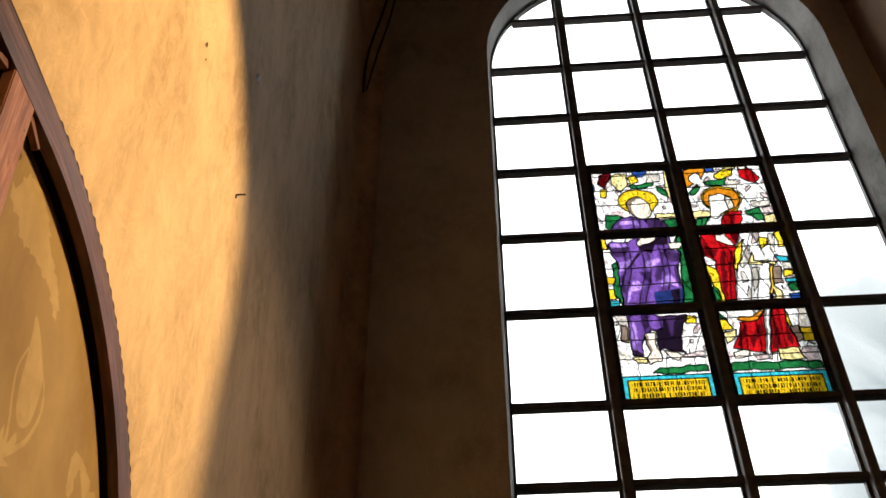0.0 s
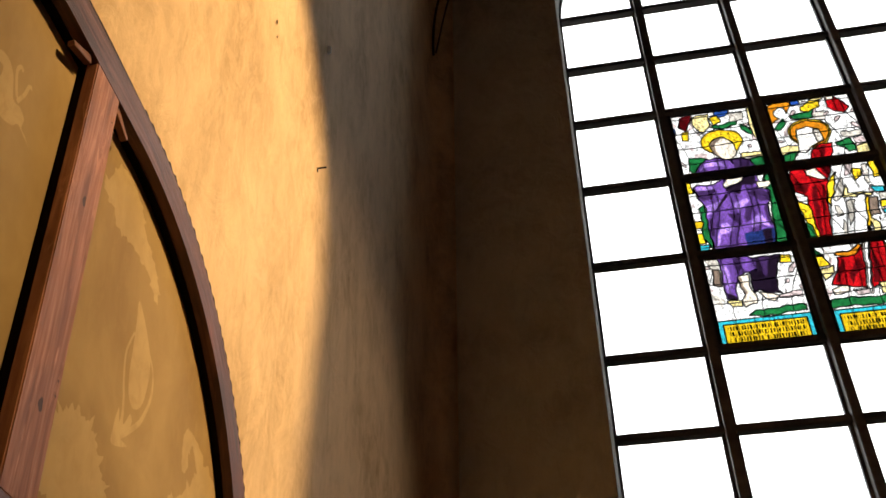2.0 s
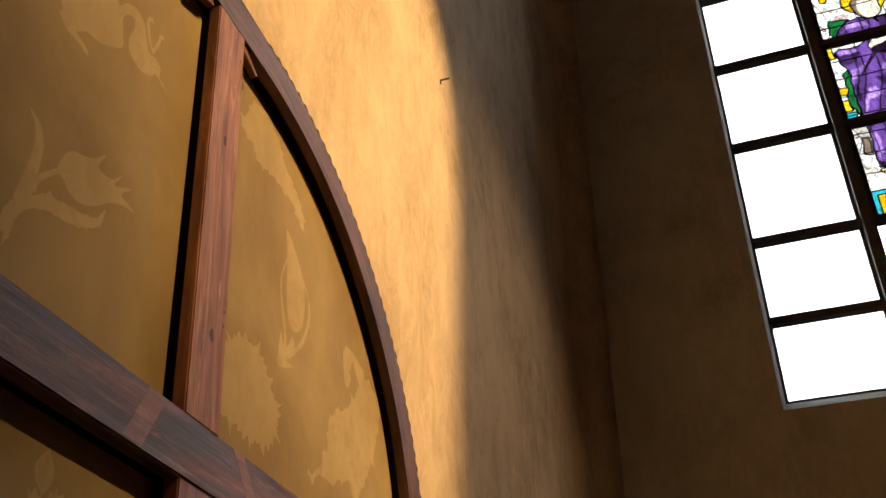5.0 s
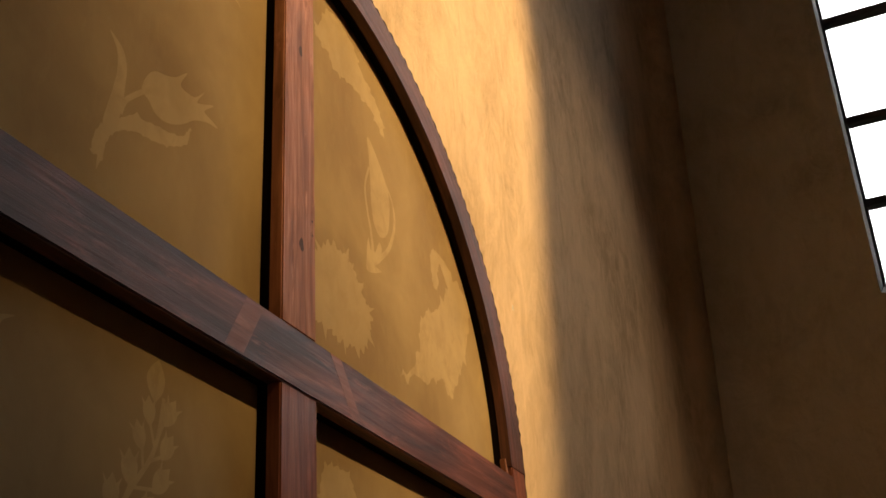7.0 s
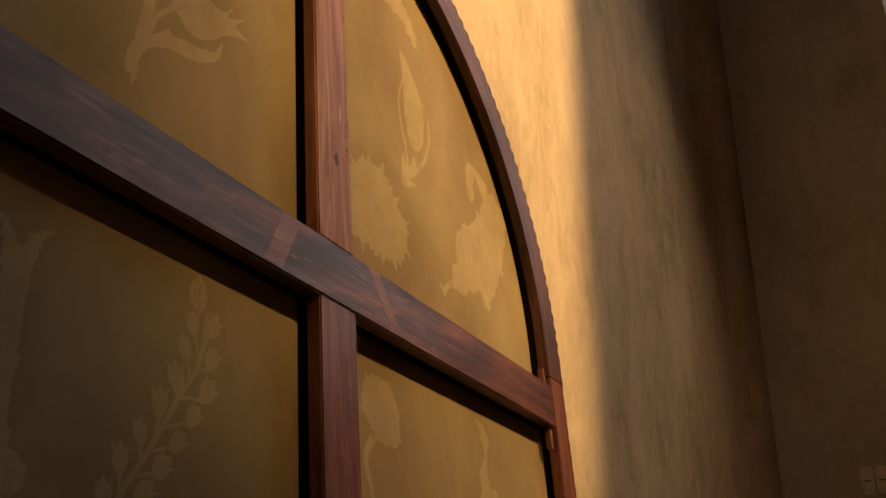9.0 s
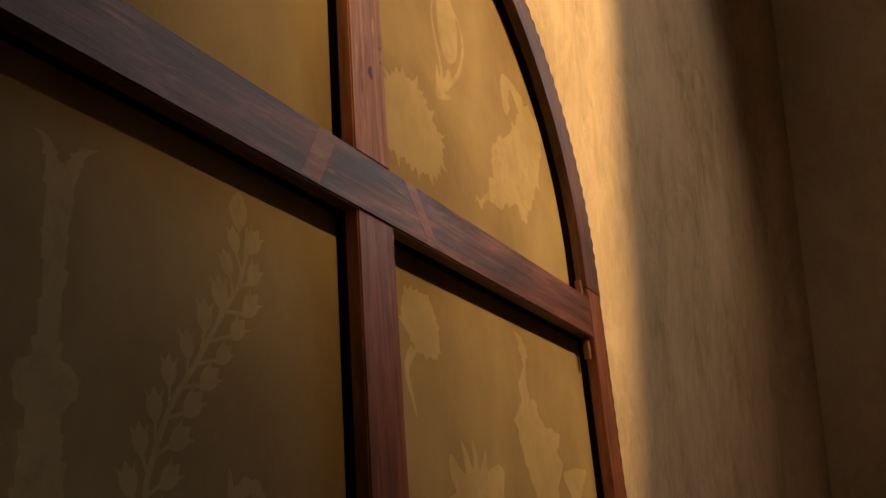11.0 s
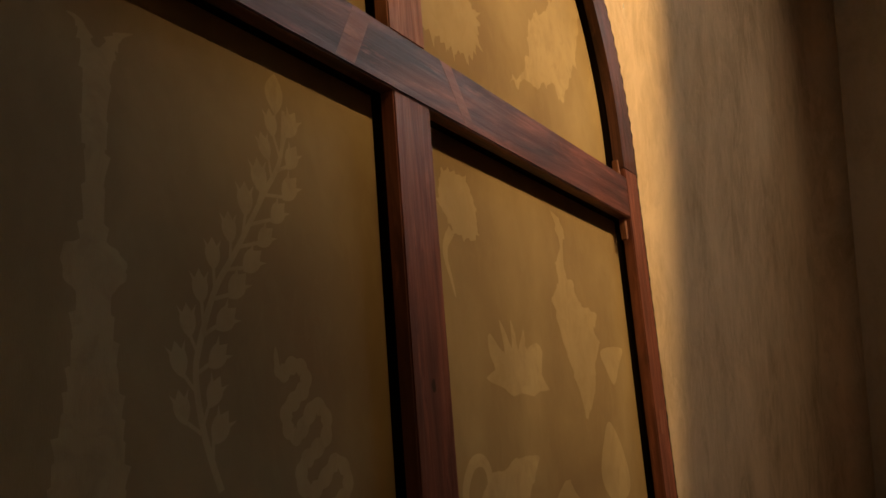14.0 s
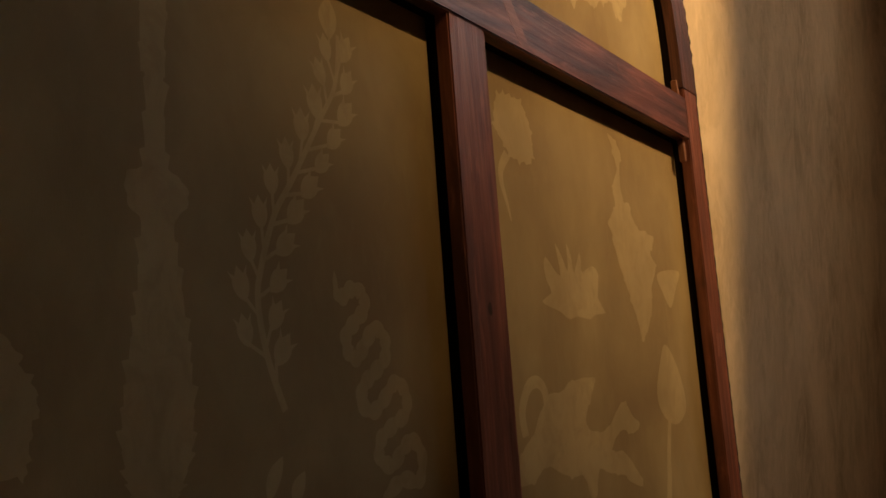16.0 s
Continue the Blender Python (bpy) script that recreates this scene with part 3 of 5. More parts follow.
        put(inside((0.03, 2.33), (0.28, 2.34), (0.44, 2.34), (0.51, 2.35), (0.43, 2.15), (0.34, 1.86), (0.30, 1.57), (0.26, 1.27), (0.13, 1.29), (0.12, 1.59), (0.12, 1.77), (0.11, 1.93), (0.01, 1.98), (0.01, 2.19)), "red")
        put(inside((0.21, 2.02), (0.27, 2.05), (0.23, 1.72), (0.17, 1.31), (0.14, 1.31), (0.15, 1.62)), "maroon")
        put(inside((0.04, 2.19), (0.14, 2.07), (0.22, 2.09), (0.13, 1.95), (0.03, 2.00)), "maroon")
        put(inside((0.33, 2.04), (0.36, 2.04), (0.28, 1.65), (0.26, 1.65)), "maroon")
        put(inside((0.38, 2.34), (0.51, 2.34), (0.44, 2.16), (0.39, 2.25)), "maroon")
        put(inside((0.20, 2.29), (0.31, 2.31), (0.36, 2.23), (0.42, 2.14), (0.35, 2.12), (0.26, 2.18), (0.21, 2.21)), "flesh")
        put(inside((0.51, 2.33), (0.64, 2.35), (0.88, 2.34), (0.89, 2.17), (0.89, 1.98), (0.80, 1.80), (0.76, 1.80), (0.65, 1.78), (0.52, 1.26), (0.27, 1.27), (0.30, 1.57), (0.36, 1.86), (0.46, 2.14)), "white")
        put(inside((0.38, 2.04), (0.46, 2.15), (0.53, 2.22), (0.45, 1.99), (0.35, 1.71), (0.34, 1.78)), "yellow")
        put(inside((0.47, 1.99), (0.58, 2.13), (0.54, 1.88), (0.42, 1.77), (0.40, 1.84)), "grey")
        put(inside((0.53, 1.76), (0.63, 1.76), (0.56, 1.55), (0.48, 1.41), (0.49, 1.55)), "grey")
        put(inside((0.39, 1.71), (0.44, 1.70), (0.44, 1.56), (0.37, 1.55)), "grey")
        put(inside((0.64, 2.30), (0.73, 2.30), (0.68, 2.14), (0.61, 2.13)), "lilac")
        put(inside((0.82, 2.27), (0.88, 2.29), (0.86, 1.99), (0.82, 1.99)), "grey")
        put(inside((0.43, 1.51), (0.45, 1.38), (0.41, 1.28), (0.38, 1.28)), "grey")
        put(inside((0.52, 1.89), (0.59, 2.01), (0.57, 1.87), (0.81, 1.84), (0.81, 1.80), (0.65, 1.79), (0.51, 1.82)), "straw")
        put(inside((0.66, 1.82), (0.74, 1.81), (0.62, 1.25), (0.54, 1.26)), "white")
        put(inside((0.74, 1.78), (0.87, 1.77), (0.83, 1.52), (0.72, 1.49)), "umber")
        put(inside((0.75, 1.78), (0.78, 1.77), (0.70, 1.39), (0.63, 1.25)), "amber")
        put(inside((0.71, 1.48), (0.79, 1.39), (0.79, 1.26), (0.71, 1.27)), "straw")
        put(inside((0.66, 1.35), (0.69, 1.28), (0.65, 1.26)), "maroon")
        put(inside((0.71, 2.23), (0.81, 2.22), (0.78, 2.11), (0.71, 2.03), (0.70, 2.13)), "yellow")
        put(inside((0.84, 1.93), (0.98, 1.93), (0.97, 1.84), (0.86, 1.84)), "cyan")
        put(inside((0.87, 1.58), (1.01, 1.59), (0.99, 1.53), (0.87, 1.53)), "cyan")
        put(inside((0.88, 1.71), (1.00, 1.71), (0.98, 1.63), (0.88, 1.61)), "yellow")
        put(inside((0.86, 1.36), (0.98, 1.36), (0.99, 1.27), (0.89, 1.27)), "blue")
        put(inside((0.91, 2.32), (0.99, 2.34), (0.98, 2.08), (0.92, 2.08)), "yellow")
        put(inside((0.88, 1.51), (0.99, 1.52), (0.98, 1.40), (0.89, 1.40)), "green")
        put(inside((0.89, 1.83), (1.02, 1.83), (1.00, 1.73), (0.89, 1.72)), "grey")
        put(inside((0.00, 1.96), (0.03, 1.82), (0.12, 1.76), (0.13, 1.27), (0.07, 1.27), (0.03, 1.60), (0.00, 1.74)), "yellow")
        put(inside((0.03, 1.53), (0.09, 1.45), (0.08, 1.27), (0.01, 1.27)), "green")
        put(inside((-0.01, 1.68), (0.02, 1.60), (0.00, 1.28), (-0.04, 1.28)), "blue")
        put(inside((0.08, 1.90), (0.14, 1.90), (0.12, 1.79), (0.06, 1.81)), "white")
        put(inside((0.22, 0.97), (0.34, 0.99), (0.48, 1.06), (0.52, 1.14), (0.63, 1.15), (0.75, 1.14), (0.74, 0.91), (0.78, 0.72), (0.80, 0.61), (0.68, 0.58), (0.45, 0.55), (0.23, 0.58), (0.08, 0.63), (0.19, 0.81)), "red")
        put(inside((0.24, 1.16), (0.40, 1.15), (0.35, 1.05), (0.23, 1.04)), "white")
        put(inside((0.21, 1.01), (0.33, 0.97), (0.44, 1.02), (0.51, 1.10), (0.48, 1.14), (0.36, 1.04), (0.23, 1.05)), "orange")
        put(inside((0.19, 0.81), (0.27, 0.95), (0.29, 0.89), (0.18, 0.64), (0.14, 0.65)), "maroon")
        put(inside((0.44, 0.98), (0.45, 0.85), (0.29, 0.60), (0.30, 0.76)), "maroon")
        put(inside((0.61, 1.09), (0.63, 0.86), (0.58, 0.60), (0.51, 0.61), (0.55, 0.80)), "maroon")
        put(inside((0.73, 0.98), (0.75, 0.72), (0.74, 0.62), (0.68, 0.70)), "maroon")
        put(inside((0.53, 1.16), (0.61, 1.16), (0.46, 0.47), (0.41, 0.48)), "grey")
        put(inside((0.55, 1.15), (0.59, 1.15), (0.45, 0.50), (0.43, 0.50)), "white")
        put(inside((0.06, 0.56), (0.14, 0.60), (0.25, 0.57), (0.23, 0.50), (0.08, 0.49)), "flesh")
        put(inside((0.56, 0.59), (0.78, 0.60), (0.82, 0.46), (0.74, 0.43), (0.55, 0.45)), "straw")
        put(inside((0.82, 0.61), (0.98, 0.62), (0.97, 0.43), (0.83, 0.43)), "lilac")
        put(inside((0.87, 0.88), (0.99, 0.88), (0.98, 0.70), (0.86, 0.69)), "amber")
        put(inside((0.90, 1.15), (1.02, 1.15), (0.97, 0.89), (0.86, 0.88)), "grey")
        put(inside((0.76, 0.89), (0.86, 0.90), (0.86, 0.71), (0.79, 0.68)), "umber")
        put(inside((0.75, 1.14), (0.77, 1.04), (0.79, 0.91), (0.76, 0.90), (0.74, 1.00)), "yellow")
        put(inside((0.00, 1.02), (0.08, 1.03), (0.12, 0.89), (0.00, 0.88)), "yellow")
        put(inside((0.02, 1.15), (0.08, 1.04), (0.02, 1.03)), "green")
        put(inside((0.10, 1.14), (0.13, 1.11), (0.18, 0.95), (0.15, 0.96)), "grey")
        put(inside((0.02, 0.85), (0.16, 0.87), (0.15, 0.78), (0.03, 0.69)), "straw")
        put(inside((0.27, 0.54), (0.43, 0.54), (0.42, 0.47), (0.30, 0.46)), "lilac")
        put(inside((0.02, 0.44), (0.98, 0.42), (0.97, 0.33), (0.01, 0.33)), "green")
    # shaded pieces of masonry among the clear ones
    mosaic = np.sin(23 * x + 5 * np.sin(9 * z)) + np.sin(19 * z + 4 * np.sin(11 * x + kind))
    put((z > 0.45) & (hue == "white") & ((x < 0.2) | (x > 0.8) | (z > 3.0)) & (mosaic > 1.35), "lilac")
    # frame and inscription
    x, z = flat_x, flat_z
    put(z < 0.30, "cyan")
    put((z < 0.25) & (x > 0.06) & (x < 0.94), "amber")
    # pieces: a colour, a cell of the lead net
    loose = (hue == "white") | (hue == "green")
    net = np.floor(z / 0.262 + 0.03 * np.sin(5 * x + kind)) + np.where(loose, 50 * np.floor(x * 3.2 + 0.35 * np.sin(4.1 * z)), 0)
    net[z < 0.30] = np.floor(x[z < 0.30] * 5)
    return hue, net + 300, x, z


# tones painted on one colour of glass meet without a came
FAMILY = {"violet": "purple", "plum": "purple", "pale": "flesh", "ink": "purple", "navy": "purple", "maroon": "red", "grey": "white", "lilac": "white", "umber": "flesh", "straw": "yellow", "amber": "yellow"}


def around(grid):
    """The grid shifted to its eight neighbours and itself, edges repeated."""
    wide = np.pad(grid, [(1, 1), (1, 1)] + [(0, 0)] * (grid.ndim - 2), mode="edge")
    n, m = grid.shape[:2]
    return [wide[a:a + n, c:c + m] for a in range(3) for c in range(3)]


def stained_panel(kind, x0, x1, z0, z1, label):
    ob = tagged(new("stained_glass_panel"), label, "stained glass", "stained glass panels in the window")
    ob.location = ((x0 + x1) / 2, GLASS_Y, z0)
    nx = 168
    nz = int(nx * (z1 - z0) / (x1 - x0))
    hue, net, gx, gz = figure_map(kind, nx, nz)
    names = sorted({FAMILY.get(h, h) for h in hue.ravel()})
    fam = np.array([[names.index(FAMILY.get(h, h)) for h in col] for col in hue])
    key = fam * 1000 + net
    lead = np.zeros(key.shape, bool)
    lead[1:, :] |= key[1:, :] != key[:-1, :]
    lead[:, 1:] |= key[:, 1:] != key[:, :-1]
    lead[:-1, :] |= fam[1:, :] != fam[:-1, :]
    rim = np.zeros(key.shape)
    rim[1:, :] += fam[1:, :] != fam[:-1, :]
    rim[:, 1:] += fam[:, 1:] != fam[:, :-1]
    lead[:2, :] = lead[-2:, :] = lead[:, :2] = lead[:, -2:] = True
    # stain and enamel: tones run into each other, trace lines follow the folds, a mat of paint along the cames
    tint = np.array([[HUES[h] for h in col] for col in hue]) * GLOW
    fold = np.sin(25 * (gx - 0.5) * (1 + 0.10 * (2.6 - gz)) + 2.2 * np.sin(2.1 * gz + kind) + 0.8 * np.sin(5.3 * gz + 3 * gx))
    cloth = np.isin(hue.astype(str), ("purple", "violet", "plum", "red", "maroon"))
    if kind == 1:
        cloth |= (fam == names.index("white")) & (gx > 0.28) & (gx < 0.72) & (gz > 0.9) & (gz < 2.5)
    tint[cloth] *= (0.60 + 0.50 * np.clip(0.7 * fold + 0.5, 0, 1))[cloth][:, None]
    veins = np.abs(np.sin(15 * gx + 5 * np.sin(6.1 * gz) + 2.4 * gz)) + 0.6 * np.abs(np.sin(9 * gz + 4 * np.sin(5 * gx)))
    curls = np.sin(34 * gx + 4 * np.sin(21 * gz + kind)) + np.sin(29 * gz + 3 * np.sin(27 * gx))
    stone = np.isin(hue.astype(str), ("white", "lilac", "grey", "straw", "green")) & (gz > 0.4) & ~cloth
    for _ in range(1):
        same = [(f == fam)[..., None] for f in around(fam)]
        tint = sum(c * k for c, k in zip(around(tint), same)) / sum(same)
        rim = sum(around(rim)) / 9
    tint *= (1 - np.clip(1.9 * rim, 0, 0.72))[..., None]
    tint[cloth & (np.abs(fold + 0.55) < 0.20)] *= 0.25
    tint[cloth & (np.abs(np.sin(7 * gz + 6 * gx + 2 * kind) - 0.3) < 0.035)] *= 0.35
    tint[stone & (veins < 0.17)] *= 0.12
    tint[stone & (curls > 1.15)] *= 0.65
    tint[(hue == "yellow") & (np.abs(curls) < 0.15) & (gz > 0.3)] *= 0.3
    # bars in the place of the lettering
    text = (gz < 0.235) & (gz > 0.02) & (gx > 0.1) & (gx < 0.9)
    line = np.floor((gz - 0.02) / 0.072)
    rise = ((gz - 0.02) / 0.072) % 1
    word = np.sin(gx * 37 + 17 * line + 5 * kind) > -0.97
    stroke = np.sin(gx * 205 + 3 * line) + 0.7 * np.sin(gx * 91 + line)
    bars = text & (rise > 0.15) & (rise < 0.85) & word & (stroke > 0.0)
    w, h = (x1 - x0) / nx, (z1 - z0) / nz

    def cells(mask, y, depth):
        bm = bmesh.new()
        verts = {}

        def at(i, j):
            if (i, j) not in verts:
                verts[i, j] = bm.verts.new((i * w - (x1 - x0) / 2, y, j * h))
            return verts[i, j]

        paint = None if depth else bm.loops.layers.float_color.new("tint")
        for i, j in np.argwhere(mask):
            f = bm.faces.new((at(i, j), at(i + 1, j), at(i + 1, j + 1), at(i, j + 1)))
            if paint:
                for l in f.loops:
                    l[paint] = (*tint[i, j], 1)
        if depth:
            geom = bmesh.ops.extrude_face_region(bm, geom=bm.faces[:])["geom"]
            bmesh.ops.translate(bm, verts=[v for v in geom if isinstance(v, bmesh.types.BMVert)], vec=(0, depth, 0))
        return bm

    # each piece of glass between the cames is a part
    body = ~lead & ~bars
    seen = np.zeros(key.shape, bool)
    small = {}
    for i in range(nx):
        for j in range(nz):
            if seen[i, j] or not body[i, j]:
                continue
            seen[i, j], heap, piece = True, [(i, j)], []
            while heap:
                a, c = heap.pop()
                piece.append((a, c))
                for p, q in ((a + 1, c), (a - 1, c), (a, c + 1), (a, c - 1)):
                    if 0 <= p < nx and 0 <= q < nz and not seen[p, q] and body[p, q] and key[p, q] == key[i, j]:
                        seen[p, q] = True
                        heap.append((p, q))
            name = names[fam[i, j]]
            mask = np.zeros(key.shape, bool)
            mask[tuple(np.array(piece).T)] = True
            if len(piece) < 14:
                small[name] = small.get(name, False) | mask
            else:
                part(name + "_glass", cells(mask, 0.004, 0), M_STAINED, ob)
    for name, mask in small.items():
        tagged(part("glass_sliver", cells(mask, 0.004, 0), M_STAINED, ob), kind="stuff")
    part("lead_came", cells(lead, -0.002, 0.008), M_LEAD, ob, "dark lead cames")
    tagged(part("inscription", cells(bars, 0.004, 0), M_LEAD, ob, "dark painted bars of lettering"), kind="stuff")
    # dark surround of the panel
    for b in ((-0.06, 0, -0.06, z1 - z0 + 0.02), (x1 - x0, x1 - x0 + 0.06, -0.06, z1 - z0 + 0.02), (0, x1 - x0, -0.06, 0), (0, x1 - x0, z1 - z0, z1 - z0 + 0.02)):
        e = box_bm(b[0], b[1], -0.008, 0.014, b[2], b[3])
        bmesh.ops.translate(e, verts=e.verts, vec=(-(x1 - x0) / 2, 0, 0))
        part("border", e, M_LEAD, ob)
    return ob


stained_panel(0, 0.784, 1.352, 3.226 + EYE, 5.315 + EYE, "stained glass with a purple robed shape under a yellow halo")
stained_panel(1, 1.474, 2.056, 3.220 + EYE, 5.310 + EYE, "stained glass with a red and white robe under orange halo")

# ---- the leaning canvas ----
# its plane: along (u), up (v), into the wall (depth); v runs from the floor
ALONG = Vector((-0.04635, 0.99893, 0.0))
UP = Vector((-0.08323, -0.00386, 0.99652))
INTO = -Vector((0.99545, 0.04619, 0.08332))
V0 = EYE / UP.z
canvas = tagged(new("arched_canvas"), "arched ochre canvas on a dark pine stretcher, leaning on the wall", "canvas")
base = Vector((-0.75, 1.1, EYE)) - UP * V0
rot = Matrix((ALONG, INTO, UP)).transposed().to_4x4()
canvas.matrix_world = Matrix.Translation(base) @ rot
UC = -0.022                     # middle of the centre bar
OUT = 1.033                     # half the width
ARC, ARC_U, ARC_V = 0.884, 0.151, 0.6435 + V0
D1, D2 = 0.0245, 0.042          # front batten, canvas
FACE = 0.089                    # face of the arched rail
FOOT = 0.006
JOINT = 0.585 + V0


def arch_curve(inset, steps=40):
    """Right springing over the top to the left springing, (u, v)."""
    r = ARC - inset
    right = [(UC + ARC_U + r * math.cos(a), ARC_V + r * math.sin(a)) for a in [math.pi / 2 * i / steps for i in range(steps + 1)]]
    right.insert(0, (right[0][0], JOINT))
    return right + [(2 * UC - u, v) for u, v in right[::-1]]


def arched_band(in0, in1, d0, d1, seed=0.0):
    """A rail that follows the arch from springing to springing."""
    bm = bmesh.new()
    uv = bm.loops.layers.uv.verify()
    outer, inner = arch_curve(in0), arch_curve(in1)
    rings = []
    s, last = 0.0, outer[0]
    run = []
    for (a, b), (c, d) in zip(outer, inner):
        s += math.dist((a, b), last)
        last = (a, b)
        run.append(s)
        rings.append([bm.verts.new(p) for p in ((a, d0, b), (c, d0, d), (c, d1, d), (a, d1, b))])
    across = [0, in1 - in0, in1 - in0 + d1 - d0, 2 * (in1 - in0) + d1 - d0, 2 * (in1 - in0 + d1 - d0)]
    for i in range(len(rings) - 1):
        for k in range(4):
            f = bm.faces.new((rings[i][k], rings[i + 1][k], rings[i + 1][(k + 1) % 4], rings[i][(k + 1) % 4]))
            for l, q in zip(f.loops, ((run[i], k), (run[i + 1], k), (run[i + 1], k + 1), (run[i], k + 1))):
                l[uv].uv = (q[0] + seed, across[q[1]] + seed)
    for r in (rings[0], rings[-1]):
        bm.faces.new(r)
    return bm


def batten(name, u0, u1, v0, v1, d0, d1, along, mat, seed, bevel=0.0025, label="", drop=0.0):
    bm = box_bm(u0, u1, d0, d1, v0, v1, bevel=bevel)
    for vert in bm.verts:
        if drop and vert.co.z < (v0 + v1) / 2:
            vert.co.z -= drop * max(0.0, vert.co.x)
    return part(name, grain_uv(bm, along, seed), mat, canvas, label)


# straight and arched rails, front half brown, rear half set back with its shade painted near black
RV0, RV1 = 0.465 + V0, 0.558 + V0        # cross rail
batten("cross_rail", UC - OUT + 0.085, UC + OUT - 0.09, RV0, RV1, -0.003, D1, 0, M_RAIL, 0.0, label="stained pine cross rail, colour darkened for its weak lamp light", drop=0.008)
batten("rear_batten", UC - OUT + 0.06, UC + OUT - 0.06, RV0 + 0.004, RV1 - 0.02, D1, D2 + 0.012, 0, M_REAR_SHADE, 3.0, 0, drop=0.010)
ARCH_TOP = ARC_V + ARC
# one stile, two tones: lamp light lightens the upper colour, lower stays darker
batten("centre_stile", -0.072, 0.028, RV1 + 0.0005, ARCH_TOP - FACE + 0.0, 0.0, D1, 2, M_WOOD, 1.3, label="reddish stained pine stile, coloured lighter where lit")
batten("centre_stile", -0.072, 0.028, 0.12, RV0 - 0.0005, 0.0, D1, 2, M_STILE, 2.1, label="stained pine stile, coloured darker below the lit half")
batten("rear_batten", -0.069, 0.025, 0.12, RV0, D1, D2 + 0.012, 2, M_REAR_SHADE, 4.0, 0)
batten("rear_batten", -0.069, 0.025, RV1, ARCH_TOP - FACE, D1, D2 + 0.012, 2, M_REAR_SHADE, 4.5, 0)
for side in (1, -1):
    a, b = UC + side * (OUT - 0.084), UC + side * (OUT + 0.0)
    batten("side_stile", min(a, b), max(a, b), FOOT, JOINT - 0.0005, 0.0, D1, 2, M_STILE, 5.0 + side, label="reddish stained pine side stile")
    batten("rear_batten", min(a, b) + 0.003, max(a, b) - 0.003, FOOT, JOINT - 0.0005, D1, D2 + 0.012, 2, M_REAR_SHADE, 6.0 + side, 0)
batten("bottom_rail", UC - OUT + 0.093, UC + OUT - 0.093, FOOT, 0.12 - 0.001, 0.0, D1, 0, M_WOOD, 8.0)
part("arched_rail", arched_band(0.0, FACE, 0.0, D1, 2.7), M_ARCH, canvas, "dark stained pine rail bent round the arch")
part("rear_batten", arched_band(0.003, FACE + 0.002, D1, D2 + 0.012, 9.1), M_REAR_SHADE, canvas)

# the sheet of canvas behind, down to the foot
bm = bmesh.new()
edge = arch_curve(0.02)
sheet = [(UC - OUT + 0.02, 0.02), (UC + OUT - 0.02, 0.02)] + edge
f = bm.faces.new([bm.verts.new((u, D2, v)) for u, v in sheet])
ext = bmesh.ops.extrude_face_region(bm, geom=[f])
bmesh.ops.translate(bm, verts=[v for v in ext["geom"] if isinstance(v, bmesh.types.BMVert)], vec=(0, 0.003, 0))
sheet_ob = part("canvas_sheet", bm, M_LINEN, canvas, "ochre canvas with pale plant motifs showing through")

# turned-over margin with tacks: an uneven scalloped edge round the outside
bm = bmesh.new()
rng = random.Random(4)
outer = arch_curve(-0.001, 140)
outer = [(UC + OUT + 0.001, FOOT + (JOINT - FOOT) * i / 90) for i in range(90)] + outer + [(UC - OUT - 0.001, JOINT - (JOINT - FOOT) * i / 90) for i in range(1, 91)]
s, prev = 0.0, outer[0]
dense = []
for k in range(len(outer) - 1):
    (a, b), (c, d) = outer[k], outer[k + 1]
    for q in range(3):
        dense.append((a + (c - a) * q / 3, b + (d - b) * q / 3))
strip = []
for k, (a, b) in enumerate(dense):
    c, d = dense[min(k + 1, len(dense) - 1)]
    p, q = dense[max(k - 1, 0)]
    t = Vector((c - p, d - q)).normalized()
    s += math.dist((a, b), prev)
    prev = (a, b)
    n = Vector((t.y, -t.x))
    wave = 0.0015 + 0.009 * abs(math.sin(s * math.pi / 0.036)) ** 2 * rng.uniform(0.6, 1.1)
    if b < JOINT:
        wave *= 0.55
    strip.append([bm.verts.new((a + n.x * w, y, b + n.y * w)) for w, y in ((0, 0.0005), (wave, 0.0005), (wave * 1.1, D2), (0, D2))])
for a, b in zip(strip, strip[1:]):
    for k in range(4):
        bm.faces.new((a[k], b[k], b[(k + 1) % 4], a[(k + 1) % 4]))
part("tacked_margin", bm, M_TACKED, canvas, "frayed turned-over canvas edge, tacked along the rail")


def wedge(u, v, u1, v1, width, depth=0.014, at=0.008):
    """A stretcher key: a small tapered block from (u, v) to (u1, v1)."""
    bm = bmesh.new()
    length, angle = math.dist((u, v), (u1, v1)), math.atan2(u - u1, v1 - v)
    pts = [(-width / 2, 0), (width / 2, 0), (width * 0.28, length), (-width * 0.28, length)]
    lo = [bm.verts.new((x, at, z)) for x, z in pts]
    hi = [bm.verts.new((x, at + depth, z)) for x, z in pts]
    bm.faces.new(lo)
    bm.faces.new(hi[::-1])
    for i in range(4):
        bm.faces.new((lo[i], lo[(i + 1) % 4], hi[(i + 1) % 4], hi[i]))
    bmesh.ops.bevel(bm, geom=bm.edges[:], offset=0.0012, segments=1, affect="EDGES")
    grain_uv(bm, 2, u * 7)
    bmesh.ops.rotate(bm, verts=bm.verts, cent=(0, 0, 0), matrix=Matrix.Rotation(-angle, 3, "Y"))
    bmesh.ops.translate(bm, verts=bm.verts, vec=(u, 0, v + V0))
    part("stretcher_key", bm, M_KEY, canvas, "small pale pine wedge")


